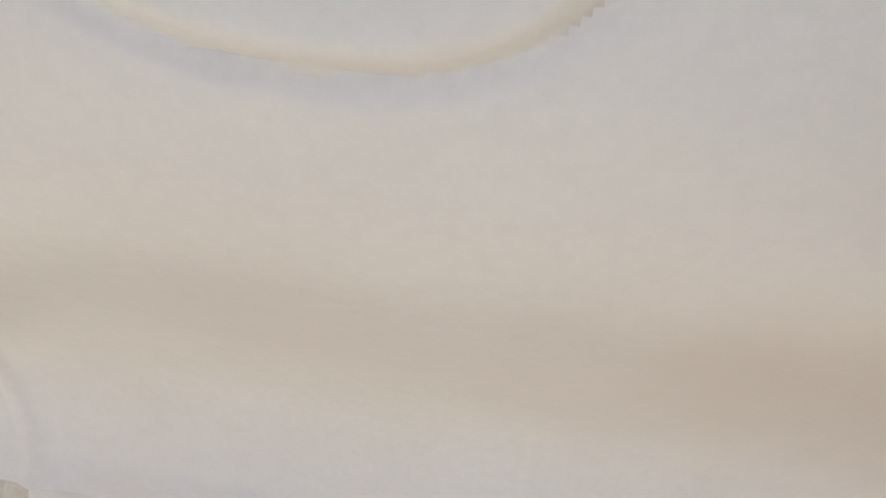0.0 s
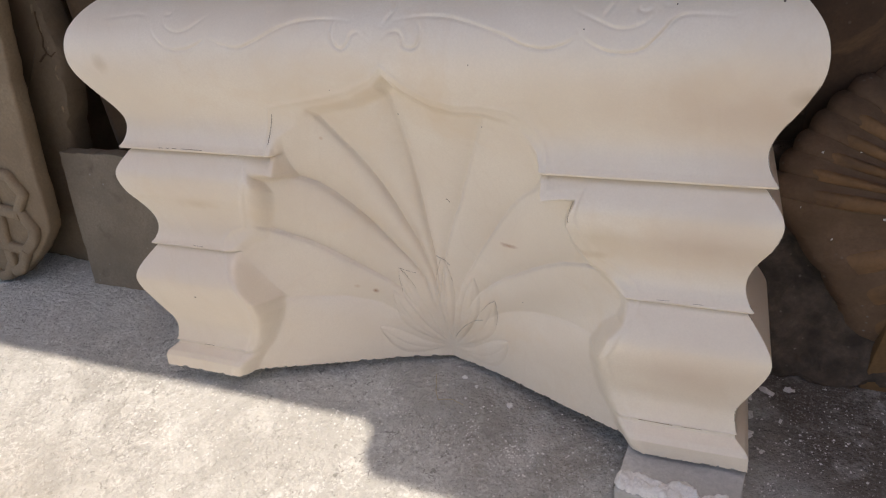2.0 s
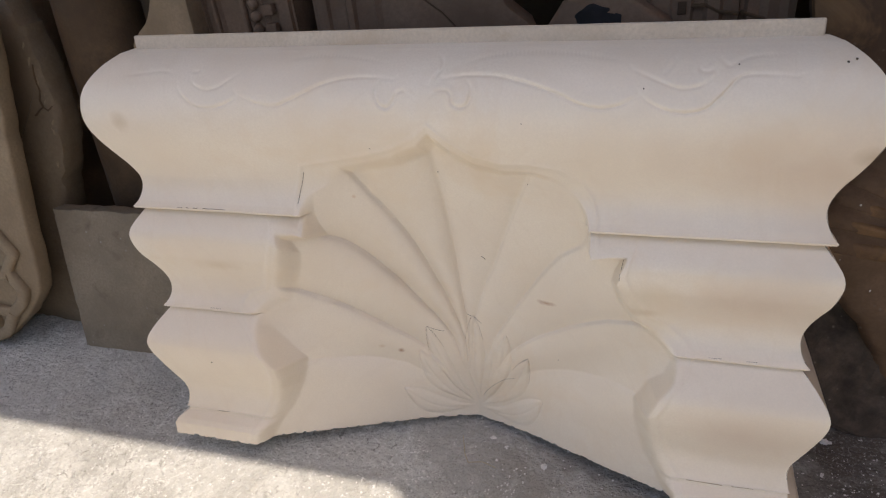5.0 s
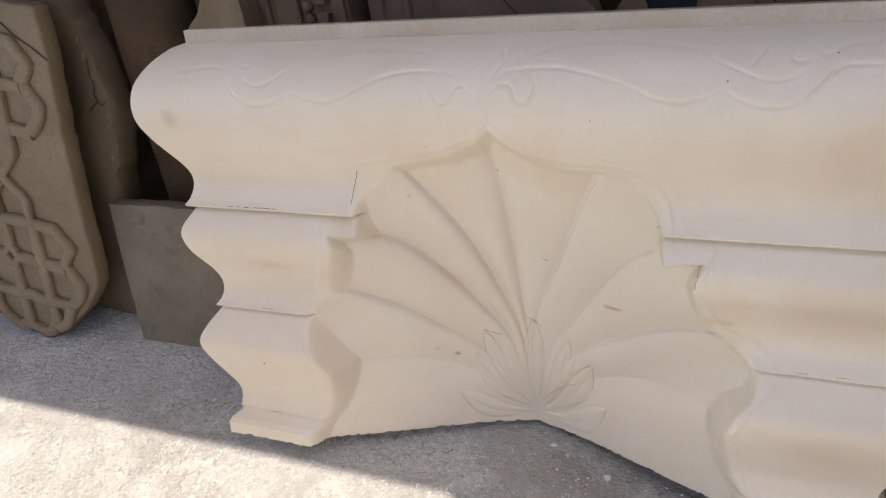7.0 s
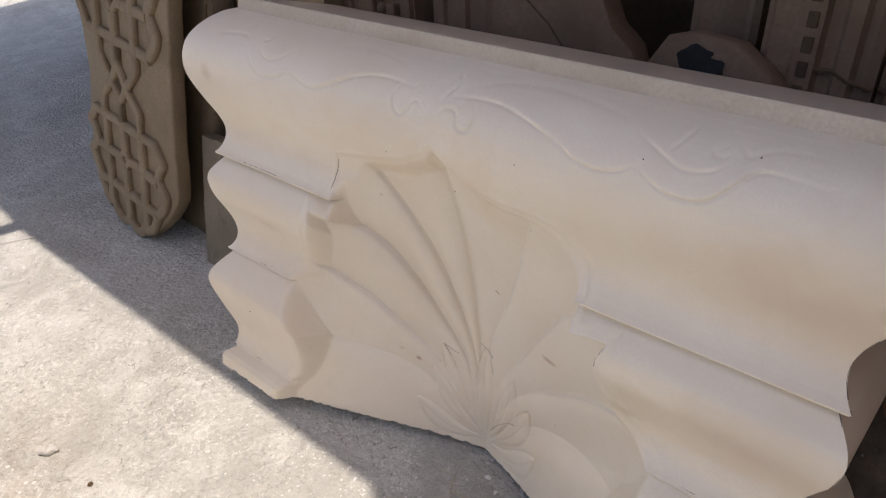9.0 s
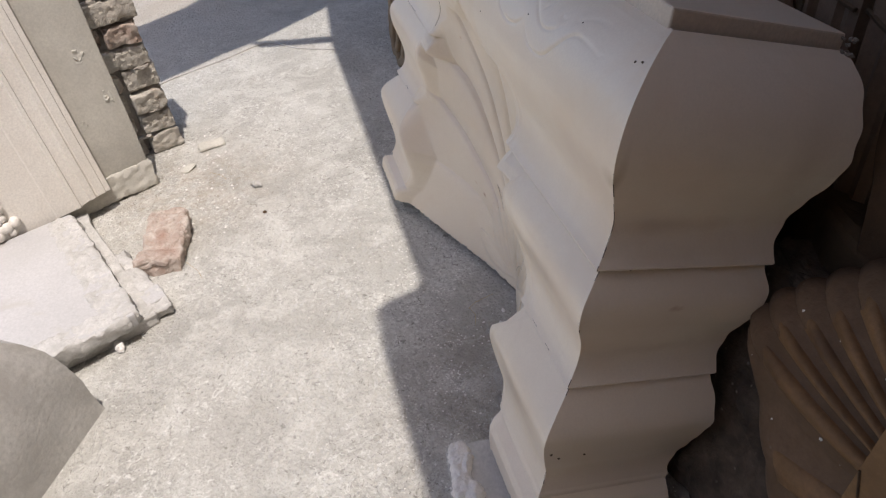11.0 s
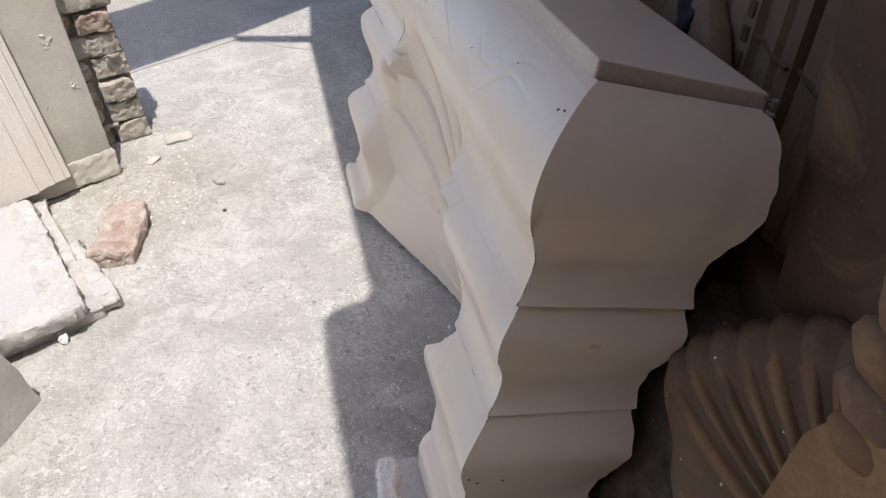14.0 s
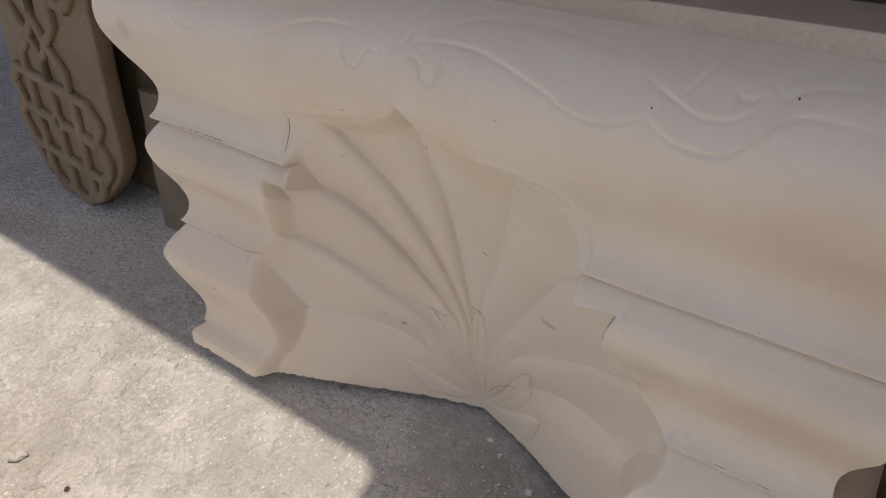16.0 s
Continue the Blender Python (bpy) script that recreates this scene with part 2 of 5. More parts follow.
RUST = (0.33, 0.13, 0.03)
MARBLE = stone("cream_marble", (0.764, 0.658, 0.513), (0.821, 0.739, 0.604), 3.0, 0.34, 0.05, 220.0, (0.744, 0.618, 0.451), 0.5, 3.6, vein=(0.661, 0.543, 0.393), grit=0.085, gloss=0.62,
               spots=[((-0.17, 0.162, 0.22), (0.011, 0.05, 0.009), RUST, 0.9), ((-0.215, 0.15, 0.235), (0.011, 0.05, 0.008), (0.55, 0.36, 0.18), 0.6),
                      ((0.205, 0.129, 0.405), (0.026, 0.05, 0.008), RUST, 0.8), ((-0.199, 0.06, 0.672), (0.006, 0.05, 0.009), (0.5, 0.28, 0.1), 0.7),
                      # broad right-end spots: pinkish tan stain, plus painted-in fall-off of light
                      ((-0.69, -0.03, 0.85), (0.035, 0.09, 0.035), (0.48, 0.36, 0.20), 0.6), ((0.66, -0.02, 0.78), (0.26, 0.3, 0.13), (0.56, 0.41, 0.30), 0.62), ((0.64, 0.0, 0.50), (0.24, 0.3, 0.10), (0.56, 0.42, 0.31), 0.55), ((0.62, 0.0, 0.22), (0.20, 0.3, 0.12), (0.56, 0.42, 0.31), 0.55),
                      ((0.42, 0.0, 0.46), (0.05, 0.05, 0.015), (0.56, 0.42, 0.24), 0.55),
                      ((-0.55, 0.0, 0.50), (0.07, 0.05, 0.02), (0.62, 0.5, 0.33), 0.5), ((0.745, 0.15, 0.56), (0.05, 0.02, 0.008), (0.42, 0.24, 0.14), 0.6),
                      # side spots at z 0.70, 0.43 and 0.86 paint in shading of hollows and top
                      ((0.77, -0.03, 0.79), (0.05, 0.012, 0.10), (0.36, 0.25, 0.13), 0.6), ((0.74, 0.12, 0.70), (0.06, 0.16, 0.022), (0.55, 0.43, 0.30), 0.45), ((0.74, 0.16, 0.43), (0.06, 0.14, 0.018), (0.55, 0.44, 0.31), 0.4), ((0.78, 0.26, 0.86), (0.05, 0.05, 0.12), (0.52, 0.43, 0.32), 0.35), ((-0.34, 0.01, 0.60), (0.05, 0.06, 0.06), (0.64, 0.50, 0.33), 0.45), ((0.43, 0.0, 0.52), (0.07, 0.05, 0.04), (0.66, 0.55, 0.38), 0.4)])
NICK = stone("dirt_and_dark_lines", (0.10, 0.075, 0.05), (0.16, 0.12, 0.085), 30.0, 0.95, 0.2)
CRUMB_STONE = stone("dirty_broken_marble", (0.16, 0.13, 0.10), (0.32, 0.28, 0.23), 60.0, 0.95, 0.6)
RIM_MARBLE = stone("rough_tan_marble", (0.517, 0.434, 0.336), (0.615, 0.529, 0.424), 5.0, 0.7, 0.25, 140.0, (0.449, 0.353, 0.252), 0.4, 7.0)
MARBLE_ROUGH = stone("sawn_marble", (0.60, 0.55, 0.48), (0.70, 0.66, 0.59), 9.0, 0.8, 0.6, 120.0)
WHITE_MARBLE = stone("white_marble", (0.450, 0.446, 0.436), (0.513, 0.508, 0.500), 4.0, 0.5, 0.1, 150.0, (0.405, 0.387, 0.351), 0.3, 5.0)
PANEL_MARBLE = stone("warm_white_marble", (0.739, 0.696, 0.620), (0.798, 0.767, 0.702), 3.5, 0.5, 0.1, 150.0, vein=(0.439, 0.398, 0.340))
MORTAR = stone("pale_mortar", (0.42, 0.41, 0.38), (0.60, 0.59, 0.56), 18.0, 0.95, 1.0, 90.0)
CEMENT = stone("grey_cement", (0.475, 0.456, 0.400), (0.575, 0.556, 0.488), 7.0, 0.9, 0.4, 130.0, (0.537, 0.512, 0.450), 0.35, 8.0)
GREY_STONE = stone("grey_stone", (0.418, 0.407, 0.380), (0.550, 0.539, 0.506), 8.0, 0.9, 0.6, 90.0, (0.330, 0.308, 0.275), 0.3, 6.0)
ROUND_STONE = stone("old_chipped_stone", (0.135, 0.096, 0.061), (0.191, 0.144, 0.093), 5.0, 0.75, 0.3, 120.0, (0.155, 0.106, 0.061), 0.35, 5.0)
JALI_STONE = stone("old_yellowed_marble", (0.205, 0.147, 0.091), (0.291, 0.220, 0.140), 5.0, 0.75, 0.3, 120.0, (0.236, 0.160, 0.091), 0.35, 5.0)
# stored stones under the roof: base colours lowered to deepen the shade
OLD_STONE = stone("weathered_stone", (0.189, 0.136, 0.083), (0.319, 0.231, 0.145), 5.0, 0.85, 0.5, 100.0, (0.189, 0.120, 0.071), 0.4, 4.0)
DIM_STONE = stone("dim_brown_stone", (0.158, 0.103, 0.066), (0.241, 0.158, 0.103), 6.0, 0.9, 0.4, 110.0, (0.158, 0.096, 0.059), 0.35, 5.0)
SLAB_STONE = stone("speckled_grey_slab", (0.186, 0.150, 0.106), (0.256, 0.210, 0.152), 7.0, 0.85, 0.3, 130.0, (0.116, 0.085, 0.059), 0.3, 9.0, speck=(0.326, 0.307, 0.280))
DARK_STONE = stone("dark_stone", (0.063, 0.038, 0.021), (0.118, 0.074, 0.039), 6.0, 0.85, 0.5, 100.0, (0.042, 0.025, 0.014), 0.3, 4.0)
# this dark tone and the ochre ribs paint the fan's shaded and lit flanks
FLUTE_DARK = stone("dark_flute_sandstone", (0.123, 0.076, 0.043), (0.198, 0.122, 0.074), 9.0, 0.9, 0.4, 110.0, (0.087, 0.050, 0.030), 0.4, 7.0, speck=(0.276, 0.280, 0.250))
BROWN_STONE = stone("brown_sandstone", (0.159, 0.087, 0.039), (0.254, 0.141, 0.064), 9.0, 0.7, 0.4, 110.0, (0.063, 0.039, 0.029), 0.5, 7.0)
BOSS_STONE = stone("ochre_sandstone", (0.158, 0.087, 0.038), (0.252, 0.142, 0.060), 7.0, 0.7, 0.4, 110.0, (0.094, 0.055, 0.030), 0.4, 6.0)
BASE_STONE = stone("rough_brown_stone", (0.052, 0.038, 0.028), (0.150, 0.112, 0.082), 16.0, 0.95, 1.0, 70.0, (0.036, 0.027, 0.020), 0.6, 11.0, speck=(0.32, 0.28, 0.23))
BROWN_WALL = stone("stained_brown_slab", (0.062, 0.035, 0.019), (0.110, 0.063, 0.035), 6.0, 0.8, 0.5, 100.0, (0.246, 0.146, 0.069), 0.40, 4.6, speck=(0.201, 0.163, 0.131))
RED_STONE = stone("red_sandstone", (0.360, 0.270, 0.220), (0.520, 0.455, 0.395), 26.0, 0.95, 1.0, 60.0, (0.640, 0.600, 0.540), 0.8, 14.0,
                  spots=[((0.10, 0.0, 0.03), (0.055, 0.075, 0.05), (0.300, 0.178, 0.132), 0.9), ((0.015, 0.0, 0.06), (0.05, 0.03, 0.03), (0.320, 0.200, 0.150), 0.8), ((-0.09, 0.045, 0.04), (0.05, 0.03, 0.03), (0.360, 0.245, 0.190), 0.6)])
BRICK = stone("dusty_red_brick", (0.319, 0.220, 0.171), (0.440, 0.374, 0.319), 13.0, 0.95, 1.0, 100.0, (0.484, 0.440, 0.380), 0.75, 9.0)
BRICK_COATED = stone("mortar_coated_brick", (0.400, 0.365, 0.310), (0.560, 0.525, 0.460), 22.0, 0.95, 1.0, 80.0, (0.400, 0.315, 0.255), 0.45, 8.0)
BRICK_MORTAR = stone("old_brick_mortar", (0.30, 0.27, 0.235), (0.42, 0.39, 0.345), 14.0, 0.95, 1.0, 90.0)
LEDGE_BROWN = stone("fine_brown", (0.30, 0.205, 0.125), (0.50, 0.38, 0.26), 60.0, 0.95, 0.2, 300.0)
CHIP = stone("plaster_chip", (0.72, 0.70, 0.66), (0.84, 0.82, 0.78), 40.0, 0.85, 0.4, 200.0)
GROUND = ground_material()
# reddish so that bounce from the unseen roof warms the shade
SHEET = stone("red_brown_sheet_metal", (0.235, 0.120, 0.068), (0.350, 0.195, 0.120), 4.0, 0.6, 0.2, 60.0)
PLASTER_WALL = stone("very_dark_wall", (0.061, 0.044, 0.030), (0.103, 0.076, 0.049), 2.0, 0.95, 0.4, 60.0, (0.061, 0.044, 0.031), 0.4, 1.5)
BROWN_PLASTER = stone("brown_plaster", (0.30, 0.185, 0.115), (0.40, 0.26, 0.17), 2.0, 0.95, 0.4, 60.0, (0.20, 0.14, 0.1), 0.4, 1.5)
STRAW = stone("dry_straw", (0.40, 0.32, 0.2), (0.5, 0.42, 0.28), 30.0, 0.9, 0.1)
DARK_PATCH = stone("near_black_patch", (0.009, 0.009, 0.010), (0.023, 0.022, 0.021), 20.0, 0.8, 0.2, 60.0, (0.053, 0.045, 0.034), 0.4, 14.0)


# ---- mesh helpers ----
def mesh_object(name, bm, material, parent=None, label=""):
    me = bpy.data.meshes.new(name)
    bm.normal_update()
    bm.to_mesh(me)
    bm.free()
    me.materials.append(material)
    ob = new(name, me)
    if parent:
        ob.parent = parent
    if label:
        ob["label"] = label
    return ob


def part(name, bm, material, parent, label=""):
    return mesh_object(name, bm, material, parent, label)


def smooth(ob, angle=35.0):
    me = ob.data
    me.shade_smooth()
    me.set_sharp_from_angle(angle=radians(angle))
    return ob


def base(name, m):
    ob = new(name)
    ob.empty_display_size = 0.05
    ob.matrix_world = m
    return ob


def box(sx, sy, sz, bevel=0.004, segs=1, at=(0, 0, 0)):
    """A box standing on z = 0, bevelled."""
    bm = bmesh.new()
    bmesh.ops.create_cube(bm, size=1.0)
    for v in bm.verts:
        v.co = Vector((v.co.x * sx + at[0], v.co.y * sy + at[1], (v.co.z + 0.5) * sz + at[2]))
    if bevel:
        bmesh.ops.bevel(bm, geom=bm.edges[:], offset=bevel, segments=segs, profile=0.5, affect="EDGES")
    return bm


def roughen(bm, amount, scale, cuts=0, seed=0.0):
    """Cut up the faces and shift the points by smooth noise, for broken stone."""
    if cuts:
        bmesh.ops.subdivide_edges(bm, edges=bm.edges[:], cuts=cuts, use_grid_fill=True)
    for v in bm.verts:
        p = v.co * scale + Vector((seed, 1.7 * seed, 0.3))
        v.co += amount * noise.noise_vector(p) + 0.4 * amount * noise.noise_vector(p * 3.1)
    return bm


def stone_box(sx, sy, sz, step, r):
    """A round-edged box on z = 0 whose faces are cut into even cells."""
    bm = bmesh.new()
    half = (sx / 2, sy / 2, sz / 2)
    for ax in range(3):
        u, w = (ax + 1) % 3, (ax + 2) % 3
        nu, nw = max(2, round(2 * half[u] / step)), max(2, round(2 * half[w] / step))
        for sgn in (-1, 1):
            rows = []
            for a in range(nu + 1):
                row = []
                for b in range(nw + 1):
                    p = [0.0, 0.0, 0.0]
                    p[ax], p[u], p[w] = sgn * half[ax], half[u] * (2 * a / nu - 1), half[w] * (2 * b / nw - 1)
                    q = Vector([max(-h + r, min(h - r, c)) for c, h in zip(p, half)])
                    row.append(bm.verts.new(q + r * (Vector(p) - q).normalized() + Vector((0, 0, half[2]))))
                rows.append(row)
            for a in range(nu):
                for b in range(nw):
                    quad = (rows[a][b], rows[a + 1][b], rows[a + 1][b + 1], rows[a][b + 1])
                    bm.faces.new(quad if sgn > 0 else quad[::-1])
    bmesh.ops.remove_doubles(bm, verts=bm.verts[:], dist=0.0002)
    return bm


def extrude_outline(points, depth, bevel=0.0):
    """A slab whose face in x and z is the outline; it is depth thick in +y from y = 0."""
    bm = bmesh.new()
    front = [bm.verts.new((x, 0, z)) for x, z in points]
    back = [bm.verts.new((x, depth, z)) for x, z in points]
    n = len(points)
    bm.faces.new(front)
    bm.faces.new(back[::-1])
    for i in range(n):
        bm.faces.new((front[i], back[i], back[(i + 1) % n], front[(i + 1) % n]))
    bmesh.ops.recalc_face_normals(bm, faces=bm.faces[:])
    if bevel:
        bmesh.ops.bevel(bm, geom=[e for e in bm.edges if abs(e.verts[0].co.y - e.verts[1].co.y) < 1e-6], offset=bevel, segments=2, profile=0.5, affect="EDGES")
    return bm


def ragged(points, amount, step=0.012, seed=0.0):
    """The outline cut into short steps and shifted in and out, for a chipped edge."""
    out = []
    for (x0, z0), (x1, z1) in zip(points, points[1:] + points[:1]):
        n = max(1, int(math.hypot(x1 - x0, z1 - z0) / step))
        for k in range(n):
            x, z = x0 + (x1 - x0) * k / n, z0 + (z1 - z0) * k / n
            p = Vector((x * 22.0, seed, z * 22.0))
            d = noise.noise_vector(p) + 0.6 * noise.noise_vector(p * 3.3)
            out.append((x + amount * d.x, z + amount * d.z))
    return out


def spline(points, per=10):
    """A smooth line through points of any dimension (Catmull-Rom)."""
    p = [np.array(q, float) for q in points]
    p = [2 * p[0] - p[1]] + p + [2 * p[-1] - p[-2]]
    out = []
    for i in range(1, len(p) - 2):
        for k in range(per):
            t = k / per
            out.append(0.5 * (2 * p[i] + (p[i + 1] - p[i - 1]) * t + (2 * p[i - 1] - 5 * p[i] + 4 * p[i + 1] - p[i + 2]) * t * t
                              + (3 * p[i] - p[i - 1] - 3 * p[i + 1] + p[i + 2]) * t ** 3))
    out.append(p[-2])
    return np.array(out)


def grid_mesh(name, X, Y, Z, material, parent=None, label="", flip=False):
    """A sheet through rows and columns of points."""
    r, c = X.shape
    verts = np.stack([X.ravel(), Y.ravel(), Z.ravel()], 1)
    i = np.arange(r * c).reshape(r, c)
    f = np.stack([i[:-1, :-1], i[:-1, 1:], i[1:, 1:], i[1:, :-1]], -1).reshape(-1, 4)
    if flip:
        f = f[:, ::-1]
    me = bpy.data.meshes.new(name)
    me.from_pydata(verts.tolist(), [], f.tolist())
    me.materials.append(material)
    ob = new(name, me)
    if parent:
        ob.parent = parent
    if label:
        ob["label"] = label
    return ob


def bar(points, radius, squash=1.0, sides=8, closed=False):
    """A round bar along a line of points."""
    bm = bmesh.new()
    rings = []
    n = len(points)
    pts = [Vector(p) for p in points]
    for i, p in enumerate(pts):
        a = pts[(i - 1) % n] if (closed or i) else p
        b = pts[(i + 1) % n] if (closed or i < n - 1) else p
        d = (b - a).normalized()
        side = d.cross(Vector((0, 1, 0)))
        side = side.normalized() if side.length > 1e-6 else Vector((1, 0, 0))
        up = side.cross(d).normalized()
        rings.append([bm.verts.new(p + radius * (math.cos(2 * math.pi * k / sides) * side + squash * math.sin(2 * math.pi * k / sides) * up)) for k in range(sides)])
    for i in range(n if closed else n - 1):
        r0, r1 = rings[i], rings[(i + 1) % n]
        for k in range(sides):
            bm.faces.new((r0[k], r0[(k + 1) % sides], r1[(k + 1) % sides], r1[k]))
    if not closed:
        bm.faces.new(rings[0][::-1])
        bm.faces.new(rings[-1])
    bmesh.ops.recalc_face_normals(bm, faces=bm.faces[:])
    return bm


# ---- the ground and the shelter ----
def ground():
    bm = bmesh.new()
    bmesh.ops.create_grid(bm, x_segments=2, y_segments=2, size=150.0)
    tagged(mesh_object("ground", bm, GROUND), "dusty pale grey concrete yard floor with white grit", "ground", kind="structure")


def sheet(name, outline, h, thick, material):
    bm = bmesh.new()
    low = [bm.verts.new((x, y, h)) for x, y in outline]
    top = [bm.verts.new((x, y, h + thick)) for x, y in outline]
    bm.faces.new(low[::-1])
    bm.faces.new(top)
    for i in range(len(low)):
        j = (i + 1) % len(low)
        bm.faces.new((low[i], low[j], top[j], top[i]))
    bmesh.ops.recalc_face_normals(bm, faces=bm.faces[:])
    return mesh_object(name, bm, material)


def shelter():
    # An unseen lean-to roof over the stored stones, outlined back from its shadow; its straight edge casts the long
    # shade line on the yard.
    h = 2.6
    ox, oy = _way.x / -_way.z * h, _way.y / -_way.z * h
    def cast(points):
        return [(x - ox, y - oy) for x, y in points]
    main = cast([(-2.23, 3.1), (-2.23, -0.03), (-0.15, -0.03), (-0.115, -0.05), (-0.10, -0.14), (-0.06, -0.185), (0.1, -0.195), (0.95, -0.18), (7.0, -0.18), (7.0, 3.1)])
    tagged(sheet("ceiling", main, h, 0.03, SHEET), "unseen red-brown sheet roof, inferred from its shade line", "roof", kind="structure")
    h += 0.05
    ox, oy = _way.x / -_way.z * h, _way.y / -_way.z * h
    # unseen sheet, its outline cut back from the far shadow it throws
    cloth = cast([(-6.0, 3.1), (-6.0, -0.2), (-4.33, -0.2), (-4.40, -0.37), (-4.30, -0.54), (-4.255, -0.743), (-4.08, -0.735), (-3.93, -0.80), (-3.80, -0.845), (-3.66, -0.845), (-3.546, -0.805), (-3.415, -0.632), (-3.20, -0.817), (-3.04, -1.035), (-2.9, -1.32), (-2.25, -1.32), (-2.10, -0.92), (-2.225, -0.729), (-2.327, -0.582), (-2.41, -0.41), (-2.48, -0.305), (-2.725, 0.015), (-2.20, -0.025), (-2.20, 3.1)])
    tagged(sheet("awning", cloth, h, 0.02, SHEET), "unseen red-brown sheet outlined to throw the far shadow", "awning", kind="structure")
    # unseen strip added only for the narrow bar of shadow
    strip = cast([(-2.41, -0.44), (-2.31, -0.40), (-2.18, -0.02), (-2.27, -0.02)])
    tagged(sheet("awning_edge", strip, h - 0.0, 0.015, SHEET), "unseen strip added to throw a narrow shadow bar", "batten", kind="structure")
    # closing wall, added with a very dark colour to deepen the shade
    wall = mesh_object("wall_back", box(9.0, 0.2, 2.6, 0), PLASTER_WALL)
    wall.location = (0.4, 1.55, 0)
    tagged(wall, "very dark brown wall behind stored stones", "wall", kind="structure")
    # unseen wall added to hold back light from the right and warm the bounce
    wall = mesh_object("wall_right", box(0.2, 7.0, 3.0, 0), BROWN_PLASTER)
    wall.location = (2.75, -2.0, 0)
    tagged(wall, "brown wall added out of view to hold back light", "wall", kind="structure")


ground()
shelter()

# ---- the leaning carved marble block ----
A, DEPTH, TOP = 0.74, 0.305, 1.018
# outward bulge of the moulding against height
PROFILE = [(0.0, 0.022), (0.034, 0.021), (0.046, 0.014), (0.060, -0.008), (0.068, -0.010), (0.073, -0.005), (0.078, -0.009), (0.100, -0.014), (0.122, -0.015), (0.146, -0.010), (0.173, 0.001),
           (0.218, 0.018), (0.246, 0.028), (0.268, 0.034), (0.288, 0.036), (0.308, 0.029), (0.335, 0.010), (0.360, -0.012), (0.3665, -0.0175), (0.3690, -0.0250), (0.3712, -0.0075), (0.3755, -0.0060), (0.3800, -0.0115), (0.388, -0.0178),
           (0.400, -0.0235), (0.420, -0.027), (0.440, -0.0255), (0.465, -0.018), (0.490, -0.006), (0.520, 0.010), (0.545, 0.018), (0.570, 0.022), (0.588, 0.018), (0.606, 0.006), (0.623, -0.008),
           (0.6305, -0.0150), (0.6340, -0.0215), (0.6365, 0.002), (0.6410, 0.0040), (0.6455, -0.0005), (0.653, -0.0065), (0.663, -0.0115), (0.676, -0.0160), (0.690, -0.0185), (0.710, -0.0175), (0.730, -0.010), (0.750, 0.000), (0.775, 0.014), (0.800, 0.027),
           (0.830, 0.040), (0.855, 0.0455), (0.880, 0.0455), (0.905, 0.041), (0.925, 0.033), (0.945, 0.019), (0.962, 0.003), (0.975, -0.013), (0.985, -0.030), (0.992, -0.051)]
# reach of the shell from its hub against the angle from upright; each half is shaped to fit the camera's view, so they
# differ
SHELL_LEFT = [(0, 0.776), (2.1, 0.750), (7.1, 0.726), (12.1, 0.720), (16.4, 0.723), (19.3, 0.728), (22, 0.734), (23.6, 0.737), (25.5, 0.716), (28.3, 0.683), (29.6, 0.655), (30.4, 0.630), (31.0, 0.622), (33.5, 0.645), (35.9, 0.668), (37.0, 0.634),
              (41.8, 0.606), (47, 0.586), (50.7, 0.575), (52.5, 0.586), (54.4, 0.598), (57.5, 0.603), (60.0, 0.580), (63, 0.535), (67.8, 0.474), (72, 0.464), (77, 0.464), (82, 0.473), (87.2, 0.488), (93, 0.524), (97, 0.543), (110, 0.56)]
SHELL_RIGHT = [(0, 0.776), (2.7, 0.743), (6.5, 0.715), (10.7, 0.708), (15.4, 0.720), (19.6, 0.727), (22.8, 0.716), (25.9, 0.690), (28.1, 0.660), (30.0, 0.626), (30.8, 0.618), (33.0, 0.640), (35.7, 0.664), (36.4, 0.630), (37.6, 0.603),
               (41.3, 0.578), (44, 0.570), (47.6, 0.563), (53.0, 0.580), (56.4, 0.587), (59.0, 0.585), (61.9, 0.558), (63.6, 0.515), (68.1, 0.473), (74.0, 0.463), (80, 0.466), (86.3, 0.476), (90.8, 0.500), (95.1, 0.518), (98, 0.54), (110, 0.56)]
HUB = (0.008, 0.066)
# the creases between the lobes: (distance from the hub, angle)
CREASES_LEFT = [[(0.2, 0.8), (0.33, 1.9), (0.48, 1.8), (0.73, 1.4)], [(0.2, 4.5), (0.276, 7.5), (0.377, 10.7), (0.483, 12.7), (0.546, 14.1), (0.635, 16.2), (0.70, 17.1)],
                [(0.2, 12.5), (0.254, 16.7), (0.298, 20.1), (0.343, 22.4), (0.397, 24.2), (0.442, 25.8), (0.497, 27.3), (0.547, 29.0), (0.60, 32.5)],
                [(0.2, 36), (0.235, 38.4), (0.292, 41.9), (0.349, 43.8), (0.419, 45.3), (0.481, 47.0), (0.55, 48.5)], [(0.2, 57), (0.228, 59.1), (0.35, 66.4), (0.441, 70.1)], [(0.2, 150), (0.8, 150)]]
CREASES_RIGHT = [[(0.2, -0.8), (0.33, -1.9), (0.48, -1.8), (0.73, -1.4)], [(0.2, 2.5), (0.282, 5.0), (0.436, 10.8), (0.544, 12.8), (0.684, 14.9)], [(0.2, 17), (0.258, 19.9), (0.368, 23.1), (0.477, 25.2), (0.525, 26.4), (0.58, 28.8)],
                 [(0.191, 31.1), (0.339, 40.1), (0.471, 45.4), (0.521, 48.3), (0.56, 52)], [(0.2, 52), (0.35, 62), (0.45, 68)], [(0.2, 150), (0.8, 150)]]
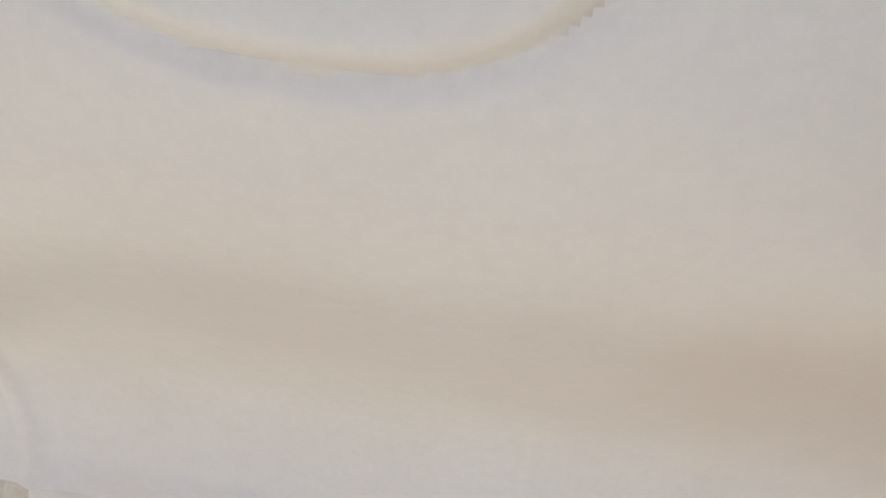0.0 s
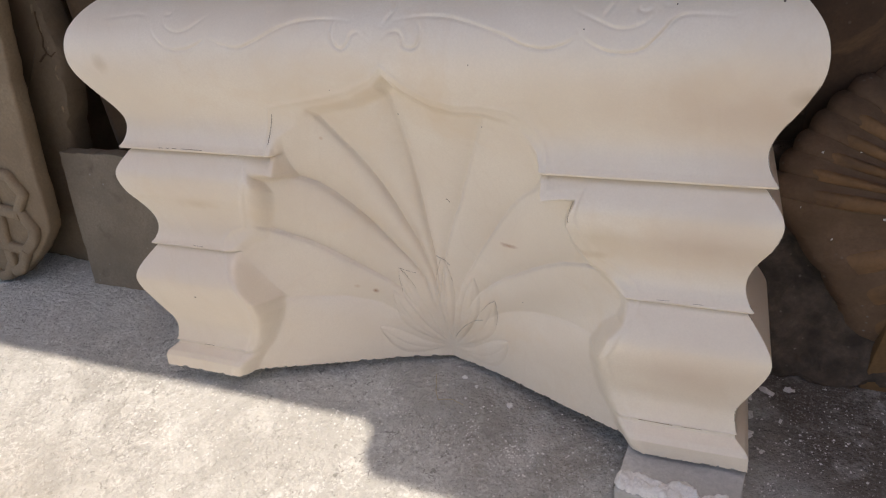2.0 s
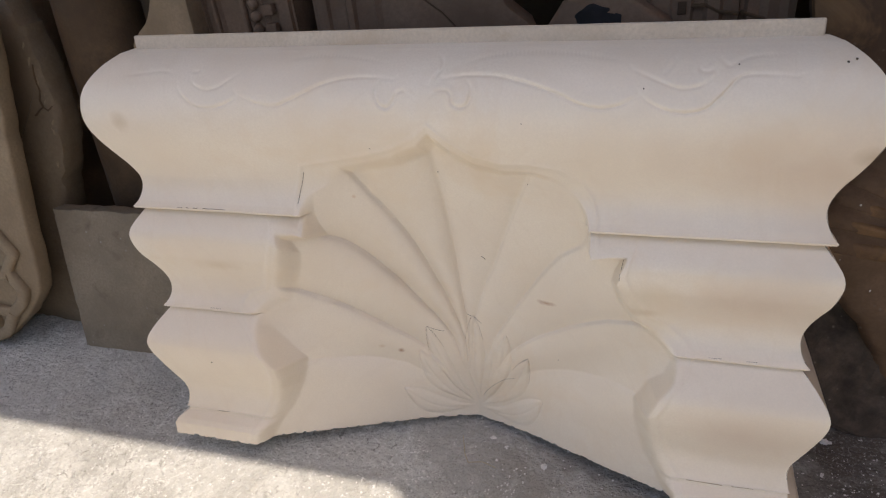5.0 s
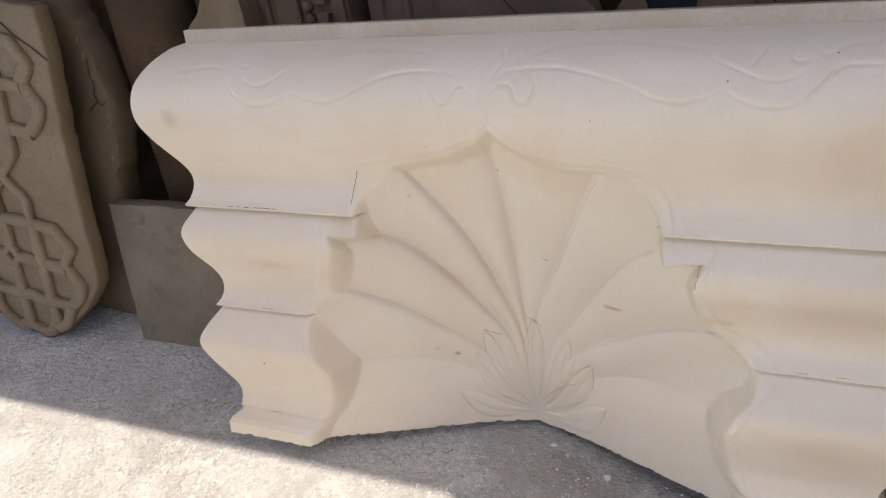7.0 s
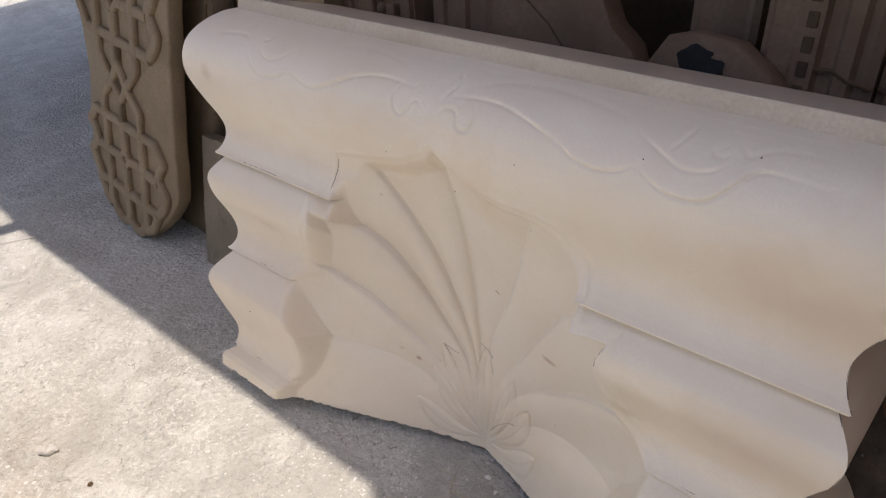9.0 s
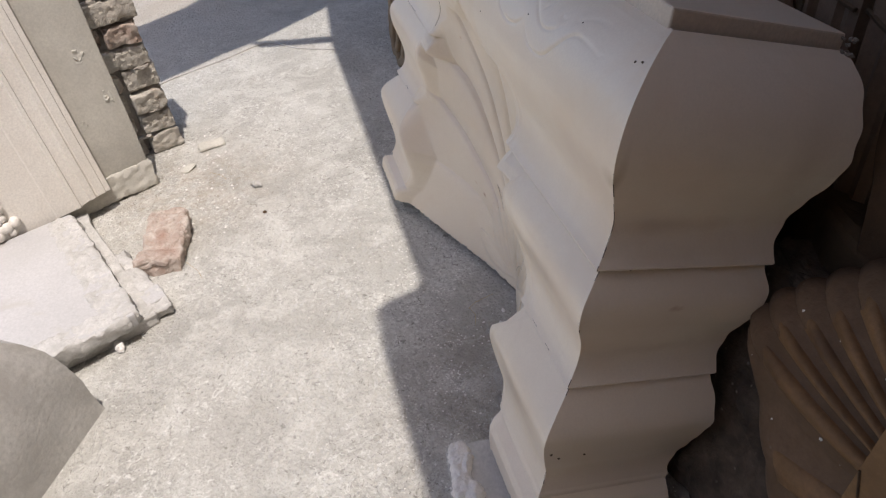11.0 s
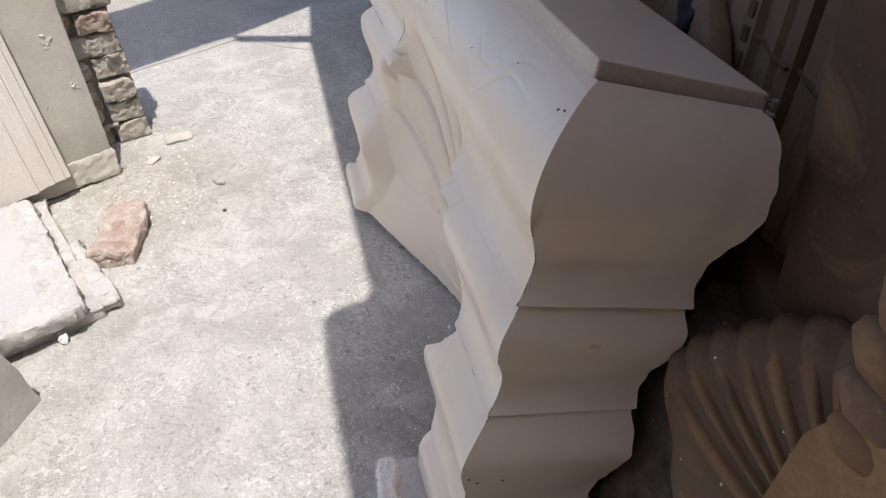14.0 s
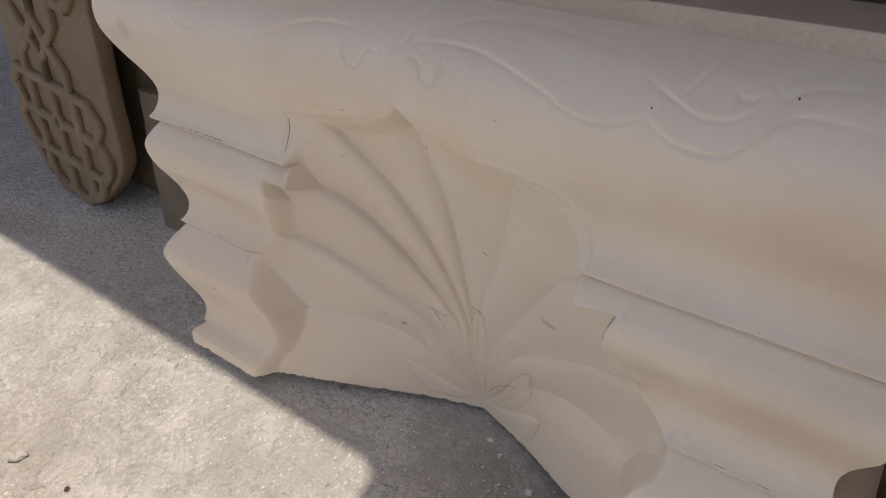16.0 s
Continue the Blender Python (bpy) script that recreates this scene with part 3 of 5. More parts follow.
# lotus leaves at the hub: tip x, tip z, half width, bow
LEAVES = [(-0.172, 0.105, 0.030, -0.16), (0.190, 0.115, 0.034, 0.18), (0.020, 0.334, 0.024, 0.0), (-0.098, 0.294, 0.022, -0.07), (0.101, 0.286, 0.023, 0.07), (-0.124, 0.223, 0.025, -0.11), (0.155, 0.229, 0.027, 0.11)]
# carved lines on the top bulge: strength, whether the stone above the line stands proud, points
SCROLLS = [(1.0, True, [(0.042, 0.943), (0.066, 0.946), (0.095, 0.948), (0.144, 0.946), (0.192, 0.936), (0.23, 0.925), (0.267, 0.912), (0.294, 0.899), (0.329, 0.893), (0.362, 0.899), (0.382, 0.91), (0.396, 0.916)]),
           (1.0, True, [(0.396, 0.916), (0.415, 0.902), (0.444, 0.889), (0.476, 0.887), (0.499, 0.893), (0.516, 0.907), (0.53, 0.922), (0.544, 0.937), (0.562, 0.945), (0.591, 0.946), (0.64, 0.943)]),
           (0.9, False, [(0.018, 0.906), (0.03, 0.916), (0.048, 0.918), (0.058, 0.909), (0.061, 0.895), (0.073, 0.888), (0.088, 0.892), (0.095, 0.909), (0.094, 0.926), (0.083, 0.937)]),
           (0.8, False, [(0.017, 0.925), (0.025, 0.94), (0.035, 0.952), (0.035, 0.964), (0.027, 0.973)]),
           (0.7, True, [(0.382, 0.954), (0.408, 0.944), (0.433, 0.934), (0.457, 0.926), (0.48, 0.927), (0.499, 0.934), (0.51, 0.943)]),
           (0.6, False, [(0.43, 0.937), (0.443, 0.953), (0.457, 0.977)]),
           (0.4, False, [(0.051, 0.95), (0.083, 0.962), (0.129, 0.972), (0.195, 0.977), (0.259, 0.975), (0.322, 0.968), (0.374, 0.96)]),
           (0.5, False, [(0.494, 0.955), (0.49, 0.948), (0.502, 0.945), (0.517, 0.951)]),
           (0.4, False, [(0.52, 0.965), (0.536, 0.953), (0.554, 0.961), (0.583, 0.967), (0.64, 0.968)]),
           (0.9, True, [(-0.393, 0.914), (-0.371, 0.906), (-0.341, 0.896), (-0.31, 0.893), (-0.279, 0.903), (-0.244, 0.918), (-0.21, 0.932), (-0.166, 0.942), (-0.122, 0.945), (-0.089, 0.944), (-0.057, 0.942)]),
           (0.8, True, [(-0.53, 0.927), (-0.519, 0.911), (-0.496, 0.893), (-0.47, 0.887), (-0.436, 0.892), (-0.409, 0.903), (-0.393, 0.914)]),
           (0.8, False, [(-0.026, 0.909), (-0.037, 0.917), (-0.05, 0.911), (-0.056, 0.898), (-0.069, 0.886), (-0.085, 0.892), (-0.093, 0.91), (-0.09, 0.93), (-0.078, 0.94)]),
           (0.7, True, [(-0.502, 0.941), (-0.49, 0.931), (-0.469, 0.924), (-0.443, 0.928), (-0.42, 0.94), (-0.393, 0.954)]),
           (0.5, False, [(-0.51, 0.951), (-0.49, 0.952), (-0.487, 0.962)]),
           (0.35, False, [(-0.293, 0.968), (-0.248, 0.975), (-0.178, 0.975), (-0.119, 0.969), (-0.061, 0.96)]),
           (0.45, False, [(-0.669, 0.946), (-0.621, 0.95), (-0.579, 0.953), (-0.55, 0.949)])]


def marble_block():
    root = base("carved_marble_block", Matrix(((0.9999, 0.0022, -0.0105, 0.0), (0.0, 0.9796, 0.2010, 0.0), (0.0107, -0.2010, 0.9795, 0.0654), (0, 0, 0, 1))))
    tagged(root, "cream marble block with shell niche and stepped mouldings, leaning back", "carved stone")
    pz, po = np.array([p[0] for p in PROFILE]), np.array([p[1] for p in PROFILE])
    zs = np.unique(np.round(np.concatenate([pz, np.arange(0.0, 0.86, 0.0025), np.arange(0.865, 0.985, 0.0017)]), 4))
    zs = zs[np.concatenate([[True], np.diff(zs) > 0.0009])]
    zs[-1] = 0.992
    # round the moulding between its sharp fillets
    dense = np.arange(-0.05, 1.05, 0.001)
    raw = np.interp(dense, pz, po)
    kern = np.exp(-0.5 * (np.arange(-25, 26) / 7.0) ** 2)
    soft = np.convolve(raw, kern / kern.sum(), "same")
    gap = np.min([np.abs(dense - c) - w for c, w in ((0.066, 0.014), (0.373, 0.009), (0.640, 0.011), (1.0, 0.016), (0.02, 0.028))], axis=0)
    weight = np.clip(gap / 0.010, 0, 1)
    po_s = np.interp(zs, dense, raw * (1 - weight) + soft * weight)
    tips = (zs > 0.362) & (zs < 0.384) | (zs > 0.628) & (zs < 0.652)
    po_s = np.where(tips, np.interp(zs, pz, po), po_s)
    us = np.concatenate([np.linspace(-1, 1, 861)])
    U, Zg = np.meshgrid(us, zs)
    O = np.repeat(po_s[:, None], len(us), 1)
    X = U * (A + O)
    # slow unevenness of hand work
    wav = 0.0012 * np.sin(7.0 * X + 11 * Zg) + 0.0009 * np.sin(17.0 * X - 5.0 * Zg + 1.0)
    front = -O + wav * (1 - np.abs(U) ** 8)
    dx, dz = X - HUB[0], Zg - HUB[1]
    ang = np.degrees(np.arctan2(dx, dz))
    rad = np.hypot(dx, dz)
    rim_at = [(-a, r) for a, r in SHELL_LEFT[::-1]] + SHELL_RIGHT[1:]
    reach = np.interp(ang, [q[0] for q in rim_at], [q[1] for q in rim_at])
    # the bowl itself follows a smoothed rim, so that notches in the rim leave no radial marks
    table = np.arange(-130.0, 131.0, 0.5)
    ease = np.exp(-0.5 * (np.arange(-24, 25) / 9.0) ** 2)
    even = np.convolve(np.interp(table, [q[0] for q in rim_at], [q[1] for q in rim_at]), ease / ease.sum(), "same")
    rho = np.clip(rad / np.interp(ang, table[26:-26], even[26:-26]), 0, 1.2)
    # a bowl above, which runs out into two straight flanks towards the lower edge
    lip = np.interp(ang, [-110, -60, -32, -22, -12, 0, 12, 22, 32, 62, 80, 110], [0.037, 0.037, 0.036, 0.026, 0.014, 0.010, 0.014, 0.026, 0.036, 0.036, 0.022, 0.018])
    bowl = lip + (0.190 - lip) * (1 - np.clip(rho, 0, 1) ** np.interp(np.abs(ang), [0, 25, 60], [2.6, 2.5, 2.0]))
    flank = np.interp(np.abs(dx), [0, 0.06, 0.14, 0.23, 0.335, 0.44, 0.50, 0.54], [0.226, 0.206, 0.180, 0.141, 0.096, 0.052, 0.028, 0.0])
    low_share = np.clip((0.21 - Zg) / 0.20, 0, 1)
    low_share = low_share * low_share * (3 - 2 * low_share)
    cove = bowl * (1 - low_share) + flank * low_share
    # rounded lobes between sharp creases
    lobe = np.zeros_like(ang)
    for sgn, creases, highs, steps in ((-1, CREASES_LEFT, (0.022, 0.023, 0.022, 0.016, 0.009), (0.0, 0.006, 0.011, 0.010, 0.003)), (1, CREASES_RIGHT, (0.013, 0.012, 0.012, 0.010, 0.005), (0.0, 0.004, 0.006, 0.006, 0.002))):
        lines = [np.interp(rad, [q[0] for q in c], [q[1] for q in c]) for c in creases]
        for k, (c0, c1) in enumerate(zip(lines[:-1], lines[1:])):
            for off in (-0.3, -0.15, 0.0, 0.15, 0.3):
                ao = sgn * ang + off
                s = np.clip((ao - c0) / np.maximum(c1 - c0, 0.5), 0, 1)
                inside = (ao >= c0) & (ao < c1)
                lobe += 0.2 * np.where(inside, highs[k] * np.sin(np.pi * s ** 0.72) ** 0.8 + steps[k] * (1 - s), 0)
    cove = cove - lobe * np.clip((rho - 0.12) / 0.5, 0, 1) * (1 - 0.7 * low_share)
    sides = [-110, -60, -40, -30, -22, -12, 0, 8, 16, 25, 33, 45, 60, 70, 110]
    wide = np.interp(ang, sides, [0.045, 0.050, 0.055, 0.040, 0.036, 0.028, 0.045, 0.026, 0.017, 0.016, 0.028, 0.028, 0.026, 0.046, 0.060])
    flat = np.interp(ang, sides, [0.0, 0.0, 0.004, 0.004, 0.004, 0.002, 0.0, 0.002, 0.004, 0.014, 0.012, 0.010, 0.012, 0.0, 0.0])
    inner = np.clip((reach - rad - flat) / wide, 0, 1)
    inner = inner * inner * (3 - 2 * inner)
    Y = front * (1 - inner) + np.maximum(cove, front) * inner
    # a shallow rim line round the shell
    Y = Y - 0.0022 * np.exp(-((rad - reach - 0.011) / 0.007) ** 2)
    # a small lotus of carved leaves at the hub
    low = (zs > 0.01) & (zs < 0.37)
    xl, zl = X[low], Zg[low]
    relief = np.zeros_like(xl)
    px, pz = HUB[0] + 0.005, 0.036
    for tx, tz, wdt, bow in LEAVES:
        dx_, dz_ = tx - px, tz - pz
        ln = math.hypot(dx_, dz_)
        t = ((xl - px) * dx_ + (zl - pz) * dz_) / ln ** 2
        off = ((xl - px) * dz_ - (zl - pz) * dx_) / ln
        tc = np.clip(t, 0, 1)
        off = off - bow * ln * np.sin(np.pi * tc)
        wid = np.maximum(wdt * np.sin(np.pi * tc ** 1.5) ** 0.9, 1e-4)
        s = np.abs(off) / wid
        on = (t > 0) & (t < 1) & (s < 1)
        rise = (0.0040 * (1 - 0.7 * s ** 2) * np.clip((1 - s) / 0.3, 0, 1) - 0.0012 * np.exp(-(off / 0.003) ** 2)) * np.clip(tc / 0.3, 0.15, 1) * np.clip((1 - tc) / 0.03, 0, 1)
        groove = 0.0013 * np.exp(-((s - 1) * wid / 0.0030) ** 2) * ((t > 0.12) & (t < 1) & (s >= 1))
        relief = np.where(on, rise, relief - groove)
    Y[low] -= relief
    # carved scrolls on the top bulge
    rows = (zs > 0.855)
    xs_, zs_ = X[rows], Zg[rows]
    add = np.zeros_like(xs_)
    cut = np.zeros_like(xs_)
    for strength, proud, pts in SCROLLS:
        line = spline(pts, 9)
        slope = np.gradient(line, axis=0)
        slope /= np.linalg.norm(slope, axis=1)[:, None]
        d2 = np.full_like(xs_, 1e9)
        side = np.zeros_like(xs_)
        fade = np.zeros_like(xs_)
        ends = np.clip(np.minimum(np.arange(len(line)), np.arange(len(line))[::-1]) / (0.22 * len(line)), 0.2, 1.0)
        for (lx, lz), (tx, tz), soft_end in zip(line, slope, ends):
            q = (xs_ - lx) ** 2 + (zs_ - lz) ** 2
            fade = np.where(q < d2, soft_end, fade)
            side = np.where(q < d2, tx * (zs_ - lz) - tz * (xs_ - lx), side)
            d2 = np.minimum(d2, q)
        d = np.sqrt(d2)
        strength = strength * fade
        if proud:
            add = np.maximum(add, 0.0020 * strength * np.where(side > 0, np.exp(-(d / 0.016) ** 2), np.exp(-(d / 0.0042) ** 2)))
            cut = np.maximum(cut, 0.0026 * strength * np.exp(-((d - 0.0058) / 0.0026) ** 2) * (side < 0))
        else:
            add = np.maximum(add, 0.0014 * strength * np.exp(-((d - 0.006) / 0.006) ** 2))
            cut = np.maximum(cut, 0.0028 * strength * np.exp(-(d / 0.0032) ** 2))
    Y[rows] += cut - add
    # worn, chipped bottom edge
    ragged = np.array([noise.fractal((x * 42.0, 3.0, 0.0), 0.7, 2.0, 4) for x in X[0]])
    fine_rag = np.array([noise.noise((x * 160.0, 8.0, 0.0)) for x in X[0]])
    chip = np.repeat((0.009 * np.clip(ragged, 0, 2) + 0.004 * np.clip(fine_rag, 0, 1))[None, :], len(zs), 0)
    Zb = Zg + np.where(Zg < 0.004, np.abs(chip), 0)
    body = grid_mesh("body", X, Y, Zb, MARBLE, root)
    smooth(body, 40)
    # crumbs clinging to the broken lower edge
    rnd = random.Random(15)
    verts, faces = [], []
    for k in range(110):
        c = rnd.randrange(6, X.shape[1] - 6)
        s = rnd.choice((0.0008, 0.0012, 0.0018, 0.0026))
        n0 = len(verts)
        mid = (X[0, c], Y[0, c] + rnd.uniform(-0.001, 0.012), Zb[0, c] + rnd.uniform(-0.001, 0.0015))
        for ax, ay, az in ((1, 0, 0), (-1, 0, 0), (0, 1, 0), (0, -1, 0), (0, 0, 1), (0, 0, -1)):
            q = s * rnd.uniform(0.6, 1.3)
            verts.append((mid[0] + q * ax, mid[1] + q * ay, mid[2] + q * az))
        faces += [(n0 + a, n0 + b, n0 + d) for a, b, d in ((0, 2, 4), (2, 1, 4), (1, 3, 4), (3, 0, 4), (2, 0, 5), (1, 2, 5), (3, 1, 5), (0, 3, 5))]
    me = bpy.data.meshes.new("crumbled_edge")
    me.from_pydata(verts, [], faces)
    me.materials.append(MARBLE_ROUGH)
    ob = new("crumbled_edge", me)
    ob.parent = root
    tagged(ob, "dirty crumbs along the broken lower edge", kind="stuff")
    # sides, back, bottom joined to the body's own edges
    ys = np.linspace(0, 1, 14)
    def sag(z, s):
        return 0.030 * z * s
    for sgn, nm in ((1, "side_face"), (-1, "side_face")):
        Zs = np.repeat(zs[:, None], len(ys), 1)
        S = np.repeat(ys[None, :], len(zs), 0)
        edge = -po_s[:, None]
        back = DEPTH + 0.050 * (Zs - 0.25)
        Ys = edge + (back - edge) * S
        rag = np.where(S > 0.99, 0.004 * np.sin(83 * Zs) * np.sin(37 * Zs + 1), 0)
        Xs = sgn * (A + po_s[:, None]) + 0 * S
        side = grid_mesh(nm, Xs, Ys + rag, Zs - sag(Zs, S), MARBLE, root, flip=(sgn < 0))
        smooth(side, 40)
    xb = np.linspace(-1, 1, 60)
    UB, ZB = np.meshgrid(xb, zs)
    XB = UB * (A + po_s[:, None])
    YB = DEPTH + 0.050 * (ZB - 0.25) + 0.004 * np.sin(83 * ZB) * np.sin(37 * ZB + 1)
    grid_mesh("back_face", XB, YB, ZB - sag(ZB, 1.0), MARBLE_ROUGH, root, "rough sawn back face", flip=True)
    # underside
    vs = np.linspace(0, 1, 3)
    XU = np.repeat(X[0][None, :], 3, 0)
    YU = Y[0][None, :] + (DEPTH - 0.005 - Y[0][None, :]) * vs[:, None]
    grid_mesh("underside", XU, YU, 0 * XU + np.abs(chip[0])[None, :], MARBLE_ROUGH, root, "rough sawn underside", flip=True)
    # the flat slab-like rim on top
    w = A - 0.058
    bm = box(2 * w, DEPTH + 0.036 - 0.047, TOP - 0.955, 0.0035, 2, (0, 0.047 + (DEPTH + 0.036 - 0.047) / 2, 0.955))
    for v in bm.verts:
        v.co.z -= 0.030 * (v.co.y - 0.056) / 0.258
    roughen(bm, 0.0012, 9.0, 0, 4.0)
    top = part("top_rim", bm, RIM_MARBLE, root, "flat raised rim with a rough tan front")
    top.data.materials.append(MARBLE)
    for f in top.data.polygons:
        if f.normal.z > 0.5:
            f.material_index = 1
    # crumbled back corner of the rim
    rnd = random.Random(5)
    for k in range(14):
        bm = bmesh.new()
        bmesh.ops.create_icosphere(bm, subdivisions=2, radius=1.0)
        s = rnd.uniform(0.0025, 0.0065)
        c = Vector((w + rnd.uniform(-0.006, 0.02), DEPTH + 0.040 + rnd.uniform(-0.014, 0.006), 0.966 + rnd.uniform(-0.03, 0.016)))
        for v in bm.verts:
            v.co = c + s * Vector((v.co.x * rnd.uniform(.6, 1.2), v.co.y, v.co.z * rnd.uniform(.5, 1)))
        part("crumb", roughen(bm, 0.4 * s, 0.9 / s, 0, k), CRUMB_STONE, root, "dark crumbled edge")
    # small dark nicks and thin dark lines in the carving
    def skin(x, z):
        i = int(np.argmin(np.abs(zs - z)))
        return float(np.interp(x, X[i], Y[i]))

    def hairline(pts, r=0.0011):
        line = [(x, skin(x, z) - 0.0002, z) for x, z in spline(pts, 5)]
        part("hairline_crack", bar(line, r, 1, 5), NICK, body, "thin dark line")

    # thin brown lines in the grooves round the lotus leaves
    def leaf_place(leaf, x, z):
        tx, tz, wdt, bow = leaf
        ax, az = tx - px, tz - pz
        ln = math.hypot(ax, az)
        t = ((x - px) * ax + (z - pz) * az) / ln ** 2
        if not 0 < t < 1:
            return 9.0
        off = ((x - px) * az - (z - pz) * ax) / ln - bow * ln * math.sin(math.pi * t)
        return abs(off) / max(1e-4, wdt * math.sin(math.pi * t ** 1.5) ** 0.9)

    for n, leaf in enumerate(LEAVES):
        tx, tz, wdt, bow = leaf
        ax, az = tx - px, tz - pz
        ln = math.hypot(ax, az)
        for sgn in (-1, 1):
            run = []
            for t in np.linspace(0.74, 0.985, 10):
                off = bow * ln * math.sin(math.pi * t) + sgn * (wdt * math.sin(math.pi * t ** 1.5) ** 0.9 + 0.0008)
                x, z = px + t * ax + off * az / ln, pz + t * az - off * ax / ln
                if all(leaf_place(q, x, z) > 1.05 for q in LEAVES[n + 1:]):
                    run.append((x, skin(x, z) + 0.0001, z))
            if len(run) > 5 and n in (2, 3, 6):
                part("dust_line", bar(run, 0.0004, 1, 5), LEDGE_BROWN, body, "thin brown line in the carving")
    # first and last lines paint in the shade of a step and a crease end
    for pts in ([(-0.291, 0.735), (-0.309, 0.692), (-0.317, 0.662)], [(0.058, 0.511), (0.063, 0.508), (0.067, 0.502)], [(0.378, 0.582), (0.373, 0.560), (0.372, 0.545)]):
        hairline(pts, 0.00055)
    for pts in ([(-0.098, 0.294), (-0.082, 0.270), (-0.079, 0.262)], [(-0.098, 0.293), (-0.072, 0.283), (-0.055, 0.280)], [(0.004, 0.336), (0.020, 0.328), (0.040, 0.312)], [(0.155, 0.229), (0.138, 0.214)], [(0.118, 0.160), (0.084, 0.144), (0.050, 0.110), (0.028, 0.075)]):
        hairline(pts, 0.0004)
    # broken brown lines along the quirk under each ledge
    rnd = random.Random(21)
    for z in (0.6337, 0.3687, 0.0668):
        for sgn in (-1, 1):
            x, far = 0.36 * sgn, 0.735
            while abs(x) < far:
                long = rnd.uniform(0.03, 0.10)
                xs = [x + sgn * long * q / 6 for q in range(7)]
                edge = [float(np.interp(math.degrees(math.atan2(q - HUB[0], z - HUB[1])), [r[0] for r in rim_at], [r[1] for r in rim_at])) for q in xs]
                if all(math.hypot(q - HUB[0], z - HUB[1]) > e + 0.012 for q, e in zip(xs, edge)) and abs(xs[-1]) < far:
                    rr = rnd.uniform(0.0005, 0.0011)
                    part("dust_line", bar([(q, skin(q, z) - 0.0001, z + 0.0004 * math.sin(60 * q)) for q in xs], rr, 1, 5), LEDGE_BROWN, body, "thin brown line under the ledge")
                x = xs[-1] + sgn * rnd.uniform(0.0, 0.03)
    for x0 in (-0.625, -0.60, -0.582, -0.556, -0.535, -0.515):
        x1 = x0 + rnd.uniform(0.006, 0.020)
        hairline([(x0, 0.6425 + rnd.uniform(-0.001, 0.001)), (0.5 * (x0 + x1), 0.6430), (x1, 0.6425)], rnd.uniform(0.0004, 0.0008))
    for z, x0, x1 in ((0.6335, -0.69, -0.66), (0.6335, 0.335, 0.36), (0.6332, 0.56, 0.60), (0.3775, 0.55, 0.575), (0.3775, 0.62, 0.64), (0.3775, -0.60, -0.57), (0.067, -0.64, -0.61)):
        hairline([(x0 + (x1 - x0) * q / 4, z + 0.0006 * math.sin(7.0 * q + 30 * x0)) for q in range(5)], 0.00035)
    for z0, z1 in ((0.655, 0.70), (0.70, 0.76), (0.78, 0.83), (0.355, 0.385), (0.615, 0.645), (0.52, 0.55), (0.10, 0.14)):
        line = []
        for q in np.linspace(z0, z1, 9):
            o = float(np.interp(q, zs, po_s))
            line.append((A + o - 0.0004 + 0.0006 * math.sin(90 * q), -o + 0.0006, q))
        part("dirt_line", bar(line, 0.0008, 1, 5), NICK, body, "dark dirt along the worn edge")
    def nick(x, y, z, s):
        bm = bmesh.new()
        bmesh.ops.create_icosphere(bm, subdivisions=1, radius=s)
        bmesh.ops.translate(bm, verts=bm.verts[:], vec=(x, y, z))
        part("nick", roughen(bm, 0.4 * s, 0.7 / s, 0, 50 * x), NICK, body, "small dark pit")
    for x, z, s in ((-0.006, 0.732, 0.0013), (0.185, 0.717, 0.0011), (0.190, 0.859, 0.0011), (0.232, 0.247, 0.0011), (0.712, 0.957, 0.0022), (0.724, 0.961, 0.0022), (0.55, 0.955, 0.0016), (-0.60, 0.245, 0.0022), (0.40, 0.92, 0.0014), (-0.12, 0.80, 0.0012)):
        nick(x, skin(x, z), z, s)
    for y, z, s in ((-0.012, 0.242, 0.0032), (0.012, 0.215, 0.0030), (0.062, 0.218, 0.0032), (0.064, 0.626, 0.0034)):
        nick(A + float(np.interp(z, zs, po_s)), y, z, s)
    return root


marble_block()


# ---- stones stored on the far side of the block ----
def tilt(x, y, z, lean=0.0, turn=0.0, roll=0.0):
    """Stands at a place; leans back, leans to its right in its own face, turns about z (degrees)."""
    return Matrix.Translation((x, y, z)) @ pose(0, 0, 0, 0, 0, turn) @ pose(0, 0, 0, -lean, 0, 0) @ pose(0, 0, 0, 0, roll, 0)


